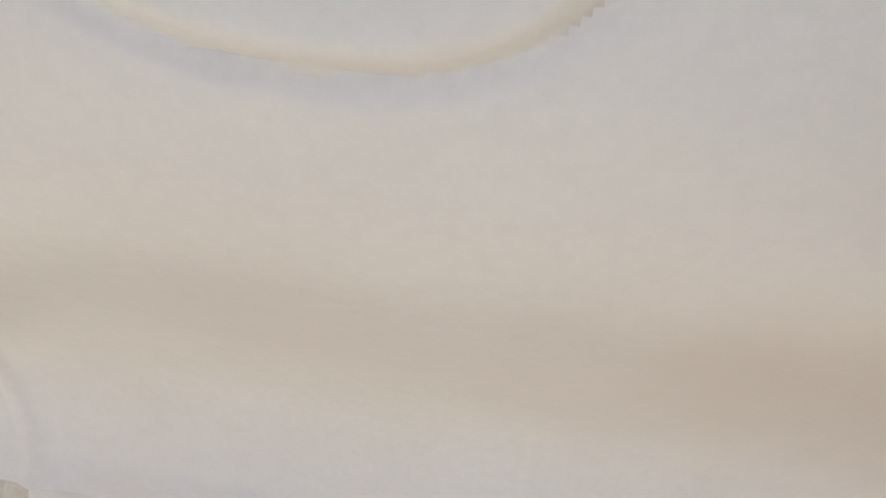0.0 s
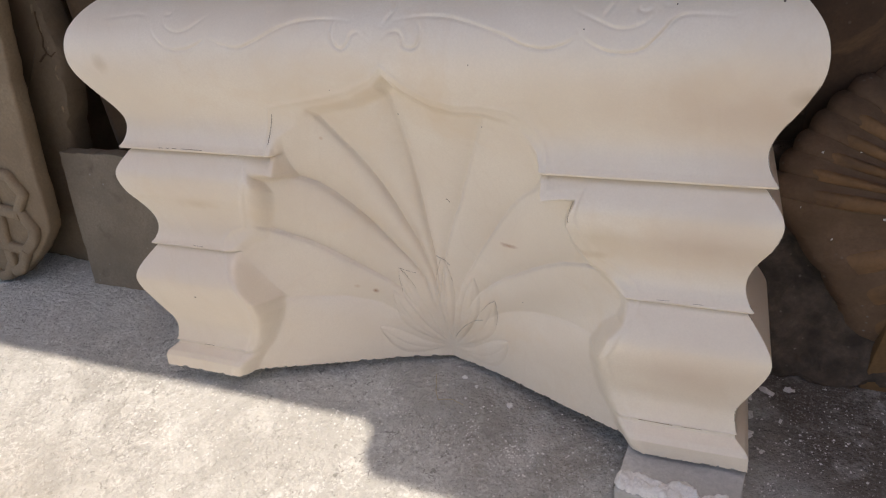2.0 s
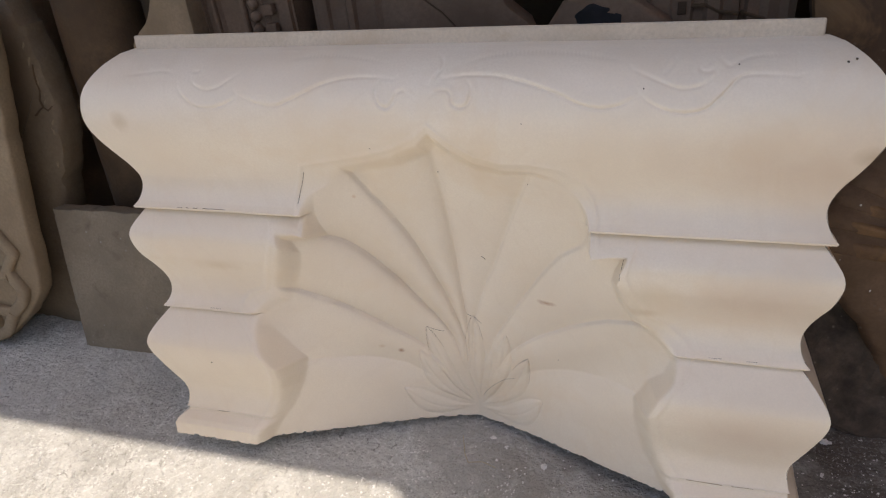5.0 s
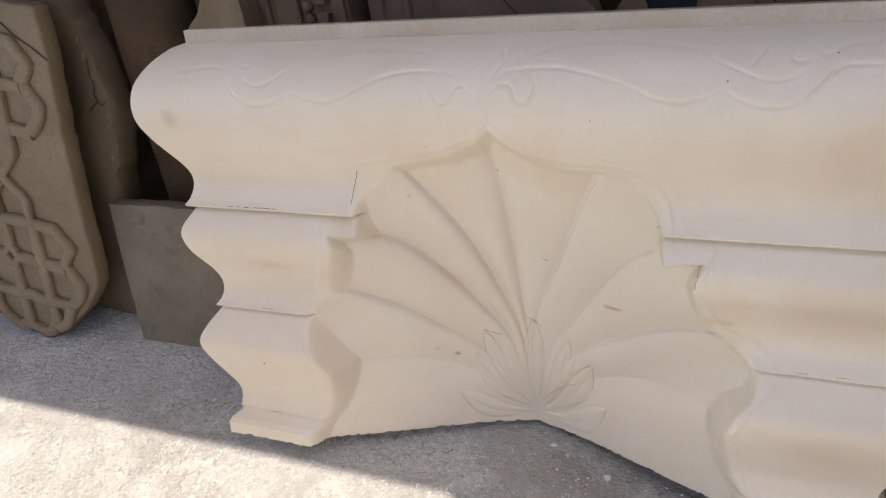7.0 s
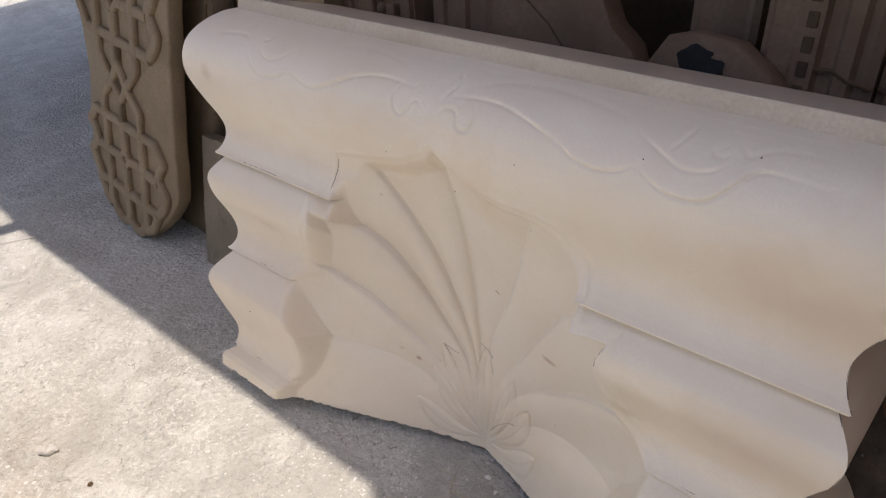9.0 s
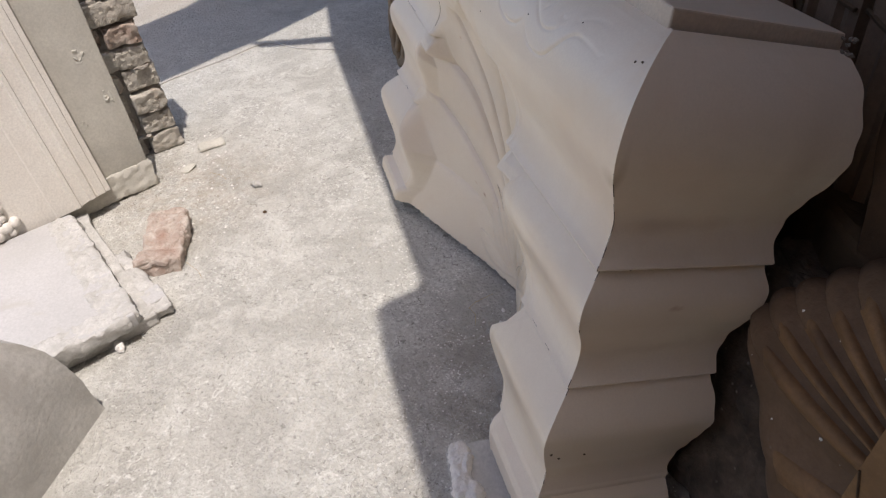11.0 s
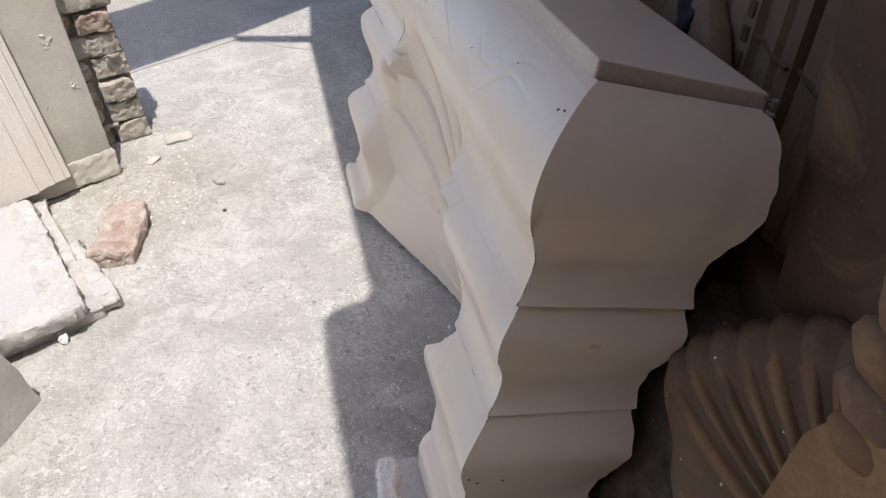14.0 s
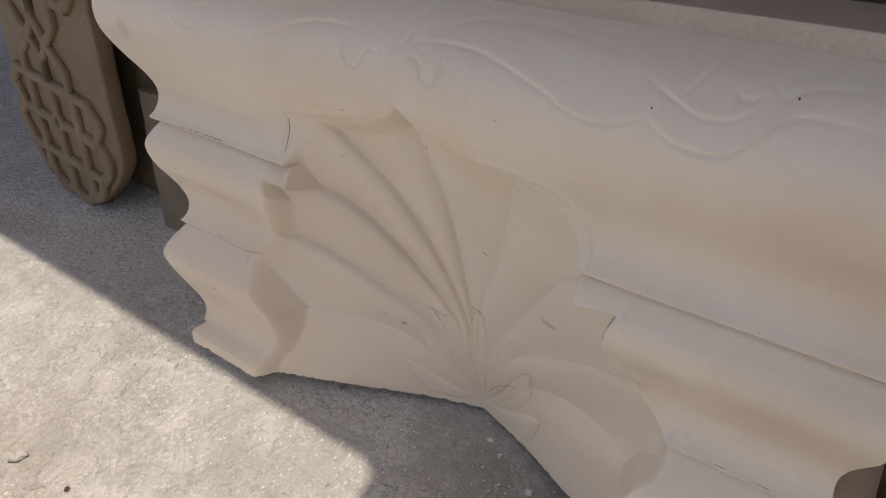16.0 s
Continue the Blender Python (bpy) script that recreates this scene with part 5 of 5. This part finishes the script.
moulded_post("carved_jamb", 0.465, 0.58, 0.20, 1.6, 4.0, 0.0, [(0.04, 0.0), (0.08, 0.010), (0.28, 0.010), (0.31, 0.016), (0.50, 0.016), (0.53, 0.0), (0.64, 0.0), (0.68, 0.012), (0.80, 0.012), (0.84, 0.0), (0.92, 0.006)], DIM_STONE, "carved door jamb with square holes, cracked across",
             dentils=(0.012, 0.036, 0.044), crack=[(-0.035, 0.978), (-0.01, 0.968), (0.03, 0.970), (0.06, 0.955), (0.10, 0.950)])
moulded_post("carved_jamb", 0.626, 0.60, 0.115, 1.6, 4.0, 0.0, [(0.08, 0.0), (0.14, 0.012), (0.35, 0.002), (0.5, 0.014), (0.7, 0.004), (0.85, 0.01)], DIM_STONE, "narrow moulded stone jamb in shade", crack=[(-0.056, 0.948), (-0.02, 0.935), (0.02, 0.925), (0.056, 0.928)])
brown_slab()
rough_base()
shell_bowl()
boss_stone()


# ---- the sunlit side: slabs, bricks, red stone ----
def slab_pile():
    u, v = Vector((0.921, 0.390, 0)), Vector((0.390, -0.921, 0))
    corner = Vector((-0.211, -0.852, 0))
    m = Matrix(((-u.x, v.x, 0, corner.x), (-u.y, v.y, 0, corner.y), (0, 0, 1, 0), (0, 0, 0, 1)))
    m2 = Matrix(((-u.x, -v.x, 0, corner.x), (-u.y, -v.y, 0, corner.y), (0, 0, 1, 0), (0, 0, 0, 1)))
    # lower slab, broken at its edges
    root = base("lower_marble_slab", m2)
    tagged(root, "broken grey-white marble slab flat on the ground", "stone slab", "stacked slabs")
    bm = box(0.74, 0.62, 0.042, 0.004, 1, (0.40, -0.26, 0.0))
    smooth(part("slab", roughen(roughen(bm, 0.010, 12.0, 7, 1.0), 0.004, 60.0, 0, 1.0), MORTAR, root), 40)
    bm = stone_box(0.40, 0.10, 0.045, 0.008, 0.008)
    bmesh.ops.translate(bm, verts=bm.verts[:], vec=(0.24, 0.05, 0.002))
    smooth(part("broken_edge", roughen(roughen(bm, 0.020, 11.0, 0, 4.0), 0.007, 48.0, 0, 2.0), MORTAR, root, "ragged mortar lump along the edge"), 40)
    root = base("upper_marble_slab", m2)
    tagged(root, "white marble slab with mortar-smeared edges on another slab", "stone slab", "stacked slabs")
    bm = box(0.70, 0.60, 0.046, 0.005, 2, (0.35, -0.30, 0.050))
    smooth(part("slab", roughen(bm, 0.0015, 9.0, 2, 2.0), WHITE_MARBLE, root), 40)
    bm = stone_box(0.68, 0.10, 0.050, 0.008, 0.008)
    bmesh.ops.translate(bm, verts=bm.verts[:], vec=(0.35, -0.038, 0.0485))
    smooth(part("mortar_edge", roughen(roughen(bm, 0.007, 24.0, 0, 5.0), 0.005, 62.0, 0, 1.0), MORTAR, root, "rough mortar smeared along the edge"), 40)
    bm = stone_box(0.085, 0.56, 0.050, 0.008, 0.008)
    bmesh.ops.translate(bm, verts=bm.verts[:], vec=(0.032, -0.30, 0.0485))
    smooth(part("mortar_edge", roughen(roughen(bm, 0.007, 24.0, 0, 9.0), 0.005, 62.0, 0, 2.0), MORTAR, root, "rough mortar smeared along the edge"), 40)
    # thin offcut wedged below the corner
    ob = mesh_object("marble_offcut", box(0.07, 0.15, 0.016, 0.003, 1), WHITE_MARBLE)
    ob.matrix_world = pose(-0.33, -0.865, 0.028, 6, 3, 23)
    tagged(ob, "thin white marble offcut beside stacked slabs", "offcut")


def ridged_panel():
    # long face seen from the yard; its foot stands on the stacked slabs
    foot, head = Vector((-0.984, -1.000, 0.085)), Vector((-1.05, -1.067, 0.78))
    up = (head - foot).normalized()
    along = Vector((0.56, -0.83, 0.0))
    along = (along - up * along.dot(up)).normalized()
    out = along.cross(up).normalized()
    if out.x < 0:
        out = -out
    root = base("ridged_marble_panel", Matrix(((along.x, -out.x, up.x, foot.x), (along.y, -out.y, up.y, foot.y), (along.z, -out.z, up.z, foot.z), (0, 0, 0, 1))))
    tagged(root, "cream marble panel with vertical ridges leaning in the sun", "carved panel")
    w, h, d = 0.62, 1.25, 0.05
    prof = [(0, 0.0), (0.018, 0.0), (0.022, 0.006), (0.052, 0.006), (0.056, 0.002), (0.062, 0.008), (0.078, 0.008), (0.083, 0.0), (0.118, 0.0), (0.122, 0.007), (0.134, 0.007), (0.138, 0.0), (0.205, 0.0), (0.21, -0.003), (w, -0.003)]
    bm = bmesh.new()
    pts = [(0, d)] + [(x, -y) for x, y in prof] + [(w, d)]
    rings = [[bm.verts.new((x, y, z + 0.004 * math.sin(31 * x) * (z == 0))) for x, y in pts] for z in (0.0, 0.4, 0.8, h)]
    for a, b in zip(rings[:-1], rings[1:]):
        for k in range(len(pts)):
            j = (k + 1) % len(pts)
            bm.faces.new((a[k], a[j], b[j], b[k]))
    bm.faces.new(rings[0][::-1])
    bm.faces.new(rings[-1])
    bmesh.ops.recalc_face_normals(bm, faces=bm.faces[:])
    panel = smooth(part("panel", bm, PANEL_MARBLE, root), 30)
    # a carved cluster of round fruit low on the face
    rnd = random.Random(11)
    for k in range(26):
        cz = rnd.uniform(0.0, 0.34)
        cx = 0.315 + 0.016 * (k % 3) + rnd.uniform(-0.01, 0.05) + 0.02 * math.sin(9 * cz)
        bm = bmesh.new()
        bmesh.ops.create_icosphere(bm, subdivisions=2, radius=1.0)
        s = rnd.uniform(0.014, 0.022)
        for v in bm.verts:
            v.co = Vector((cx + s * v.co.x, -0.002 + 0.8 * s * v.co.y, 0.03 + cz + s * v.co.z))
        smooth(part("carved_fruit", bm, PANEL_MARBLE, panel), 70)


def cement_slab():
    foot, head = Vector((-1.105, -0.862, 0.0)), Vector((-1.20, -0.902, 0.94))
    up = (head - foot).normalized()
    along = Vector((0.45, -0.89, 0.0))
    along = (along - up * along.dot(up)).normalized()
    out = along.cross(up).normalized()
    if out.x < 0:
        out = -out
    root = base("cement_slab", Matrix(((along.x, -out.x, up.x, foot.x), (along.y, -out.y, up.y, foot.y), (along.z, -out.z, up.z, foot.z), (0, 0, 0, 1))))
    tagged(root, "grey cement slab with a rough foot, leaning on bricks", "cement slab")
    bm = box(0.55, 0.055, 1.13, 0.007, 2, (0.275, 0.0275, 0.07))
    smooth(part("slab", roughen(bm, 0.004, 11.0, 4, 3.0), CEMENT, root), 40)
    bm = stone_box(0.56, 0.072, 0.105, 0.008, 0.010)
    bmesh.ops.translate(bm, verts=bm.verts[:], vec=(0.275, 0.0275, 0.002))
    roughen(bm, 0.005, 16.0, 0, 8.0)
    smooth(part("rough_foot", roughen(bm, 0.0055, 48.0, 0, 2.0), CEMENT, root, "broken rough lower edge"), 30)
    rnd = random.Random(9)
    for k in range(4):
        bm = bmesh.new()
        bmesh.ops.create_icosphere(bm, subdivisions=3, radius=1.0)
        c = Vector((rnd.uniform(0.04, 0.3), 0.002, rnd.uniform(0.15, 0.6)))
        for v in bm.verts:
            v.co = c + Vector((0.022 * v.co.x, 0.0035 * v.co.y, 0.028 * v.co.z))
        smooth(part("cement_splash", roughen(bm, 0.006, 90.0, 0, k), CEMENT, root, "dried cement splash"), 30)


def brick_stack():
    root = base("brick_stack", pose(-1.385, -0.765, 0.0, 0, 0, 17))
    tagged(root, "dry stack of dusty broken red bricks with old mortar", "brick stack")
    rnd = random.Random(21)

    def shape(sx, sy, sz, seed, material):
        """A worn brick: flat faces, broken arrises, a crust of old mortar."""
        bm = stone_box(sx, sy, sz, 0.0075, 0.008)
        c = Vector((0, 0, sz / 2))
        for v in bm.verts:
            p = v.co * 1.0
            edge = sorted((abs(p.x) / (sx / 2), abs(p.y) / (sy / 2), abs(p.z - sz / 2) / (sz / 2)))[1]
            pit = noise.fractal(p * 60.0 + Vector((seed, 0, 0)), 0.9, 2.0, 3)
            gone = max(0.0, noise.noise(p * 26.0 + Vector((0, seed, 0))) - 0.05) * max(0.0, edge - 0.5) * 3.0
            v.co = c + (p - c) * (1.0 - 0.20 * gone) + 0.0062 * pit * (p - c).normalized() + 0.0035 * noise.noise_vector(p * 11.0 + Vector((seed, seed, 0)))
        ob = mesh_object("brick", bm, material)
        me = smooth(ob, 28).data
        bpy.data.objects.remove(ob)
        return me

    # headers and stretchers; the face that shows is the one at x = 0
    header = [shape(0.215, 0.128, 0.082, 3.0 + k, BRICK_COATED) for k in range(4)]
    stretcher = [shape(0.125, 0.205, 0.083, 33.0 + k, BRICK_COATED) for k in range(3)]
    red_header = [shape(0.215, 0.126, 0.080, 53.0 + k, BRICK) for k in range(2)]
    red_stretcher = [shape(0.125, 0.205, 0.081, 63.0 + k, BRICK) for k in range(2)]
    core = box(0.15, 0.30, 1.12, 0.01, 1, (-0.125, -0.165, 0.005))
    part("mortar_core", roughen(core, 0.006, 20.0, 4, 1.0), BRICK_MORTAR, root, "grey mortar filling between bricks")
    for row in range(12):
        long_first = row in (4, 6, 8, 11)
        y = 0.0
        for col in range(2 if long_first else 3):
            is_long = long_first and col == 0
            ruddy = row in (4, 5, 9) and rnd.random() < 0.75
            kind = (red_stretcher if ruddy else stretcher) if is_long else (red_header if ruddy else header)
            w = 0.205 if is_long else 0.128
            ob = new("brick", rnd.choice(kind))
            ob.parent = root
            depth = 0.125 if is_long else 0.215
            jut = rnd.uniform(-0.014, 0.006) - (0.022 if col else 0)
            ob.matrix_basis = pose(-depth / 2 + jut, y - w / 2 + rnd.uniform(-0.005, 0.005) - 0.006 * (row % 3), row * 0.0925, rnd.uniform(-1.5, 1.5), rnd.uniform(-1.5, 1.5), rnd.uniform(-3, 3) + (180 if rnd.random() < 0.5 else 0))
            y -= w + 0.012
    for k in range(22):
        bm = bmesh.new()
        bmesh.ops.create_icosphere(bm, subdivisions=2, radius=1.0)
        c = Vector((rnd.uniform(-0.035, 0.0), -rnd.choice((0.06, 0.14, 0.22)) + rnd.uniform(-0.03, 0.02), rnd.randrange(1, 12) * 0.0925 - 0.005))
        for v in bm.verts:
            v.co = c + Vector((0.008 * v.co.x, 0.035 * v.co.y, 0.008 * v.co.z))
        smooth(part("mortar_lump", roughen(bm, 0.007, 40.0, 0, k), BRICK_MORTAR, root, "crumbling old mortar"), 30)


def red_stone():
    bm = stone_box(0.30, 0.135, 0.068, 0.0048, 0.009)
    for v in bm.verts:
        p = v.co * 1.0
        if p.z > 0.03:
            v.co.z -= 0.06 * max(0.0, p.x) + 0.22 * max(0.0, p.y)
        if p.x < -0.05:
            v.co.y *= 1.0 + 1.6 * (p.x + 0.05)
        # a broken hollow across one end, stepped like split stone
        v.co.z -= 0.018 * math.exp(-((p.x - 0.055) / 0.035) ** 4 - ((p.y + 0.02) / 0.055) ** 4) * (p.z > 0.03)
    roughen(bm, 0.011, 11.0, 0, 9.0)
    for v in bm.verts:
        p = v.co * 1.0
        d = 0.009 * noise.fractal(p * 26.0, 0.7, 2.2, 4) - 0.010 * max(0.0, 0.35 - abs(noise.noise(p * 19.0)) * 3.0)
        v.co += d * Vector((p.x * 2.0, p.y * 4.0, (p.z - 0.03) * 9.0)).normalized()
    for v in bm.verts:
        v.co.z = max(v.co.z, 0.0)
    ob = mesh_object("red_stone", bm, RED_STONE)
    ob.matrix_world = pose(-0.652, -0.803, 0, 0, 0, -6)
    tagged(ob, "broken red and cream sandstone lump on the ground", "stone")


def grey_boulder():
    # a low front edge with a blunt corner, rising to a worn dome
    outline = [Vector(q) for q in ((0.035, -0.945), (0.49, -1.175), (0.53, -1.72), (0.18, -1.77), (0.03, -1.42), (-0.085, -1.11))]
    n = 60
    centre = Vector((0.27, -1.33))
    rim = []
    per = [0.0]
    for a, b in zip(outline, outline[1:] + outline[:1]):
        per.append(per[-1] + (b - a).length)
    for k in range(n):
        s = per[-1] * k / n
        i = max(j for j in range(len(outline)) if per[j] <= s)
        a, b = outline[i], outline[(i + 1) % len(outline)]
        rim.append(a + (b - a) * ((s - per[i]) / (per[i + 1] - per[i])))
    bm = bmesh.new()
    rings = []
    for f, z in ((1.0, 0.0), (1.005, 0.035), (0.995, 0.065), (0.975, 0.115), (0.94, 0.185), (0.89, 0.25), (0.82, 0.31), (0.72, 0.355), (0.58, 0.39), (0.42, 0.41), (0.22, 0.42), (0.06, 0.424)):
        ring = []
        for k, r in enumerate(rim):
            p = Vector((*(centre + (r - centre) * f), z))
            p += (0.012 * noise.noise_vector(p * 9.0) + 0.005 * noise.noise_vector(p * 33.0)) * (z > 0)
            ring.append(bm.verts.new(p))
        rings.append(ring)
    for a, b in zip(rings[:-1], rings[1:]):
        for k in range(n):
            bm.faces.new((a[k], a[(k + 1) % n], b[(k + 1) % n], b[k]))
    bm.faces.new(rings[-1])
    bm.faces.new(rings[0][::-1])
    bmesh.ops.recalc_face_normals(bm, faces=bm.faces[:])
    bmesh.ops.remove_doubles(bm, verts=bm.verts[:], dist=0.0008)
    ob = mesh_object("domed_grey_stone", bm, GREY_STONE)
    smooth(ob, 40)
    tagged(ob, "pale grey stone with a worn domed top on ground", "stone")


slab_pile()
ridged_panel()
cement_slab()
brick_stack()
red_stone()
grey_boulder()


# ---- small loose pieces ----
def lump(name, x, y, size, flat, seed, material, label, category, turn=0.0, group="", squash=1.0):
    bm = bmesh.new()
    bmesh.ops.create_icosphere(bm, subdivisions=3, radius=1.0)
    for v in bm.verts:
        v.co = Vector((v.co.x, v.co.y * squash, v.co.z * flat)) * size
    roughen(bm, 0.42 * size, 1.1 / size, 0, seed)
    roughen(bm, 0.12 * size, 4.0 / size, 0, seed)
    low = min(v.co.z for v in bm.verts)
    for v in bm.verts:
        v.co.z = max(v.co.z - low - 0.25 * size * flat, 0.0)
    ob = mesh_object(name, bm, material)
    ob.matrix_world = pose(x, y, 0.0005, 0, 0, turn)
    tagged(ob, label, category, group)
    return ob


lump("pebble", -0.918, -0.490, 0.021, 0.40, 1.0, GREY_STONE, "pale flat stone chip on sunlit concrete", "stone chip", 50, "", 0.6)
lump("stone_chip", -0.182, -0.925, 0.022, 0.6, 5.0, CHIP, "small white marble chip beside the slabs", "stone chip", 20, "", 0.6)
lump("stone_chip", 0.204, 0.098, 0.009, 0.6, 9.0, CHIP, "small white plaster chip in the shade", "stone chip", 80, "chips by the block", 0.7)
lump("stone_chip", 0.06, 0.165, 0.008, 0.5, 3.0, CHIP, "small white plaster chip in the shade", "stone chip", 10, "chips by the block", 0.7)
lump("stone_chip", -0.727, -0.468, 0.007, 0.6, 3.0, DARK_STONE, "tiny dark stone chip on sunlit concrete", "stone chip")
for k, (cx, cy, s) in enumerate(((0.73, 0.03, 0.022), (0.765, 0.14, 0.030), (0.775, 0.20, 0.022), (0.77, 0.26, 0.018), (0.81, 0.285, 0.028), (0.86, 0.30, 0.024), (0.80, 0.10, 0.014), (0.84, 0.20, 0.012))):
    lump("plaster_flake", cx, cy, 0.6 * s, 0.16, 20.0 + k, CHIP, "thin white plaster flake on dark ground", "plaster flake", 37 * k, "flakes by the foot", 0.6)


def cement_cake(x, y, sx, sy, h, turn, seed, label):
    bm = stone_box(sx, sy, h, 0.006, 0.4 * h)
    roughen(roughen(bm, 0.007, 24.0, 0, seed), 0.0025, 90.0, 0, seed)
    for v in bm.verts:
        v.co.z = max(v.co.z, 0.0)
    ob = mesh_object("cement_cake", bm, CEMENT)
    ob.matrix_world = pose(x, y, 0.0005, 0, 0, turn)
    tagged(ob, label, "cement lump", "cement by the bricks")


cement_cake(-1.32, -0.655, 0.060, 0.105, 0.014, 15, 31.0, "flat cake of dried cement beside the bricks")
cement_cake(-1.165, -0.745, 0.040, 0.060, 0.008, 50, 37.0, "small cake of dried cement beside the bricks")


def plaster_shard():
    n, m = 60, 17
    S, V = np.meshgrid(np.linspace(0, 1, n), np.linspace(-1, 1, m), indexing="ij")
    wid = np.interp(S, [0, 0.04, 0.16, 0.30, 0.36, 0.5, 0.60, 0.68, 0.80, 0.88, 1.0], [0.012, 0.022, 0.028, 0.024, 0.020, 0.036, 0.034, 0.018, 0.034, 0.036, 0.014])
    mid = np.interp(S, [0, 0.2, 0.36, 0.55, 0.70, 0.85, 1.0], [-0.005, -0.002, -0.010, 0.0, -0.014, -0.004, -0.018])
    rag = np.array([[noise.fractal((26 * s, 2.0 * v, 5.0), 0.7, 2.0, 4) for v in (-1, 1)] for s in S[:, 0]])
    wid = wid + 0.006 * np.where(V > 0, rag[:, 1:2], rag[:, 0:1])
    X, Y = 0.26 * S, mid + wid * V
    lump_ = np.array([[noise.fractal((38 * x, 38 * y, 0.0), 0.7, 2.0, 4) for x, y in zip(a, b)] for a, b in zip(X, Y)])
    Z = (0.017 + 0.010 * lump_) * np.clip(1.04 - np.abs(V) ** 6, 0, 1) * np.clip(np.minimum(S, 1 - S) / 0.04, 0, 1)
    ob = grid_mesh("plaster_shard", X, Y, np.maximum(Z, 0.0), CHIP, None, flip=True)
    smooth(ob, 40)
    ob.matrix_world = pose(0.497, -0.086, 0.0605, 0, 0, -6)
    tagged(ob, "ragged white plaster crust lying on a grey prop stone", "plaster shard")
    # a thin grey bar on the ground far off, added for a wire's shadow
    line = spline([(-2.05, -0.95, 0.003), (-2.13, -0.822, 0.003), (-2.233, -0.595, 0.003), (-2.347, -0.367, 0.003), (-2.186, -0.194, 0.003), (-2.068, -0.013, 0.003)], 8)
    ob = mesh_object("cable", bar([tuple(q) for q in line], 0.0045, 1, 6), GREY_STONE)
    tagged(ob, "thin grey bar on concrete standing in for a wire's shadow", "cable")


def prop_stone():
    # the pieces that keep the block up: one shows at the front foot, two lie under it
    bm = box(0.25, 0.160, 0.061, 0.004, 2)
    ob = mesh_object("prop_stone", roughen(bm, 0.0025, 20.0, 3, 2.0), GREY_STONE)
    ob.matrix_world = pose(0.631, -0.053, 0, 0, 0, -6)
    smooth(ob, 30)
    tagged(ob, "smooth grey stone offcut under the block's foot", "stone")
    bm = box(0.20, 0.12, 0.030, 0.006, 2)
    ob = mesh_object("prop_stone", roughen(bm, 0.005, 14.0, 2, 5.0), GREY_STONE)
    ob.matrix_world = pose(0.60, 0.15, 0, 0, 0, 2)
    tagged(ob, "flat grey stone wedged under a leaning block", "stone")
    bm = box(0.16, 0.08, 0.018, 0.008, 2)
    ob = mesh_object("prop_stone", roughen(bm, 0.005, 14.0, 2, 8.0), GREY_STONE)
    ob.matrix_world = pose(-0.62, 0.16, 0, 0, 0, -3)
    tagged(ob, "flat grey stone wedged under a leaning block", "stone")


def straw(points, r=0.0009):
    ob = mesh_object("straw", bar(points, r, 1, 5), STRAW)
    tagged(ob, "thin dry straw lying on dusty concrete", "straw", "loose straws")


def grit():
    """White crumbs strewn over the yard, thickest along the block."""
    rnd = random.Random(77)
    verts, faces = [], []
    def crumb(x, y, s):
        a = rnd.uniform(0, 6.28)
        n = len(verts)
        for k, (cx, cy) in enumerate(((1, 0), (0.1, 0.8), (-0.9, 0.2), (-0.2, -0.7))):
            q = s * rnd.uniform(0.6, 1.2)
            verts.append((x + q * (cx * math.cos(a) - cy * math.sin(a)), y + q * (cx * math.sin(a) + cy * math.cos(a)), 0.0003))
        verts.append((x, y, s * rnd.uniform(0.4, 0.8)))
        for k in range(4):
            faces.append((n + k, n + (k + 1) % 4, n + 4))
    for k in range(1500):
        crumb(rnd.uniform(-1.0, 1.1), rnd.gauss(0.0, 0.15), rnd.choice((0.0012, 0.0016, 0.002, 0.003, 0.0045)))
    for k in range(9):
        cx, cy = rnd.uniform(-0.45, 0.6), rnd.uniform(-0.1, 0.14)
        for q in range(26):
            crumb(rnd.gauss(cx, 0.022), rnd.gauss(cy, 0.022), rnd.choice((0.0012, 0.002, 0.003, 0.004)))
    for k in range(420):
        crumb(rnd.gauss(0.95, 0.16), rnd.gauss(0.18, 0.11), rnd.choice((0.001, 0.0014, 0.002, 0.003)))
    for k in range(160):
        crumb(rnd.gauss(-0.74, 0.06), rnd.gauss(0.06, 0.06), rnd.choice((0.0015, 0.003, 0.004)))
    for k in range(1700):
        crumb(rnd.uniform(-2.6, 0.8), rnd.uniform(-1.15, 0.0), rnd.choice((0.001, 0.0015, 0.002, 0.003)))
    for k in range(120):
        crumb(rnd.gauss(-1.05, 0.25), rnd.gauss(-0.68, 0.07), rnd.choice((0.002, 0.003, 0.005, 0.008)))
    me = bpy.data.meshes.new("grit")
    me.from_pydata(verts, [], faces)
    me.materials.append(CHIP)
    tagged(new("grit", me), "white stone crumbs strewn over the concrete", "grit", kind="stuff")


plaster_shard()
prop_stone()
straw([(-0.02, 0.16, 0.001), (0.0, 0.10, 0.004), (0.015, 0.075, 0.001)])
straw([(0.012, 0.078, 0.001), (0.05, 0.085, 0.003), (0.085, 0.075, 0.001)])
straw([(-0.50, -0.735, 0.03), (-0.46, -0.70, 0.012), (-0.43, -0.69, 0.001)])
straw([(-1.10, -0.66, 0.001), (-1.06, -0.62, 0.003), (-1.02, -0.60, 0.001)])
grit()
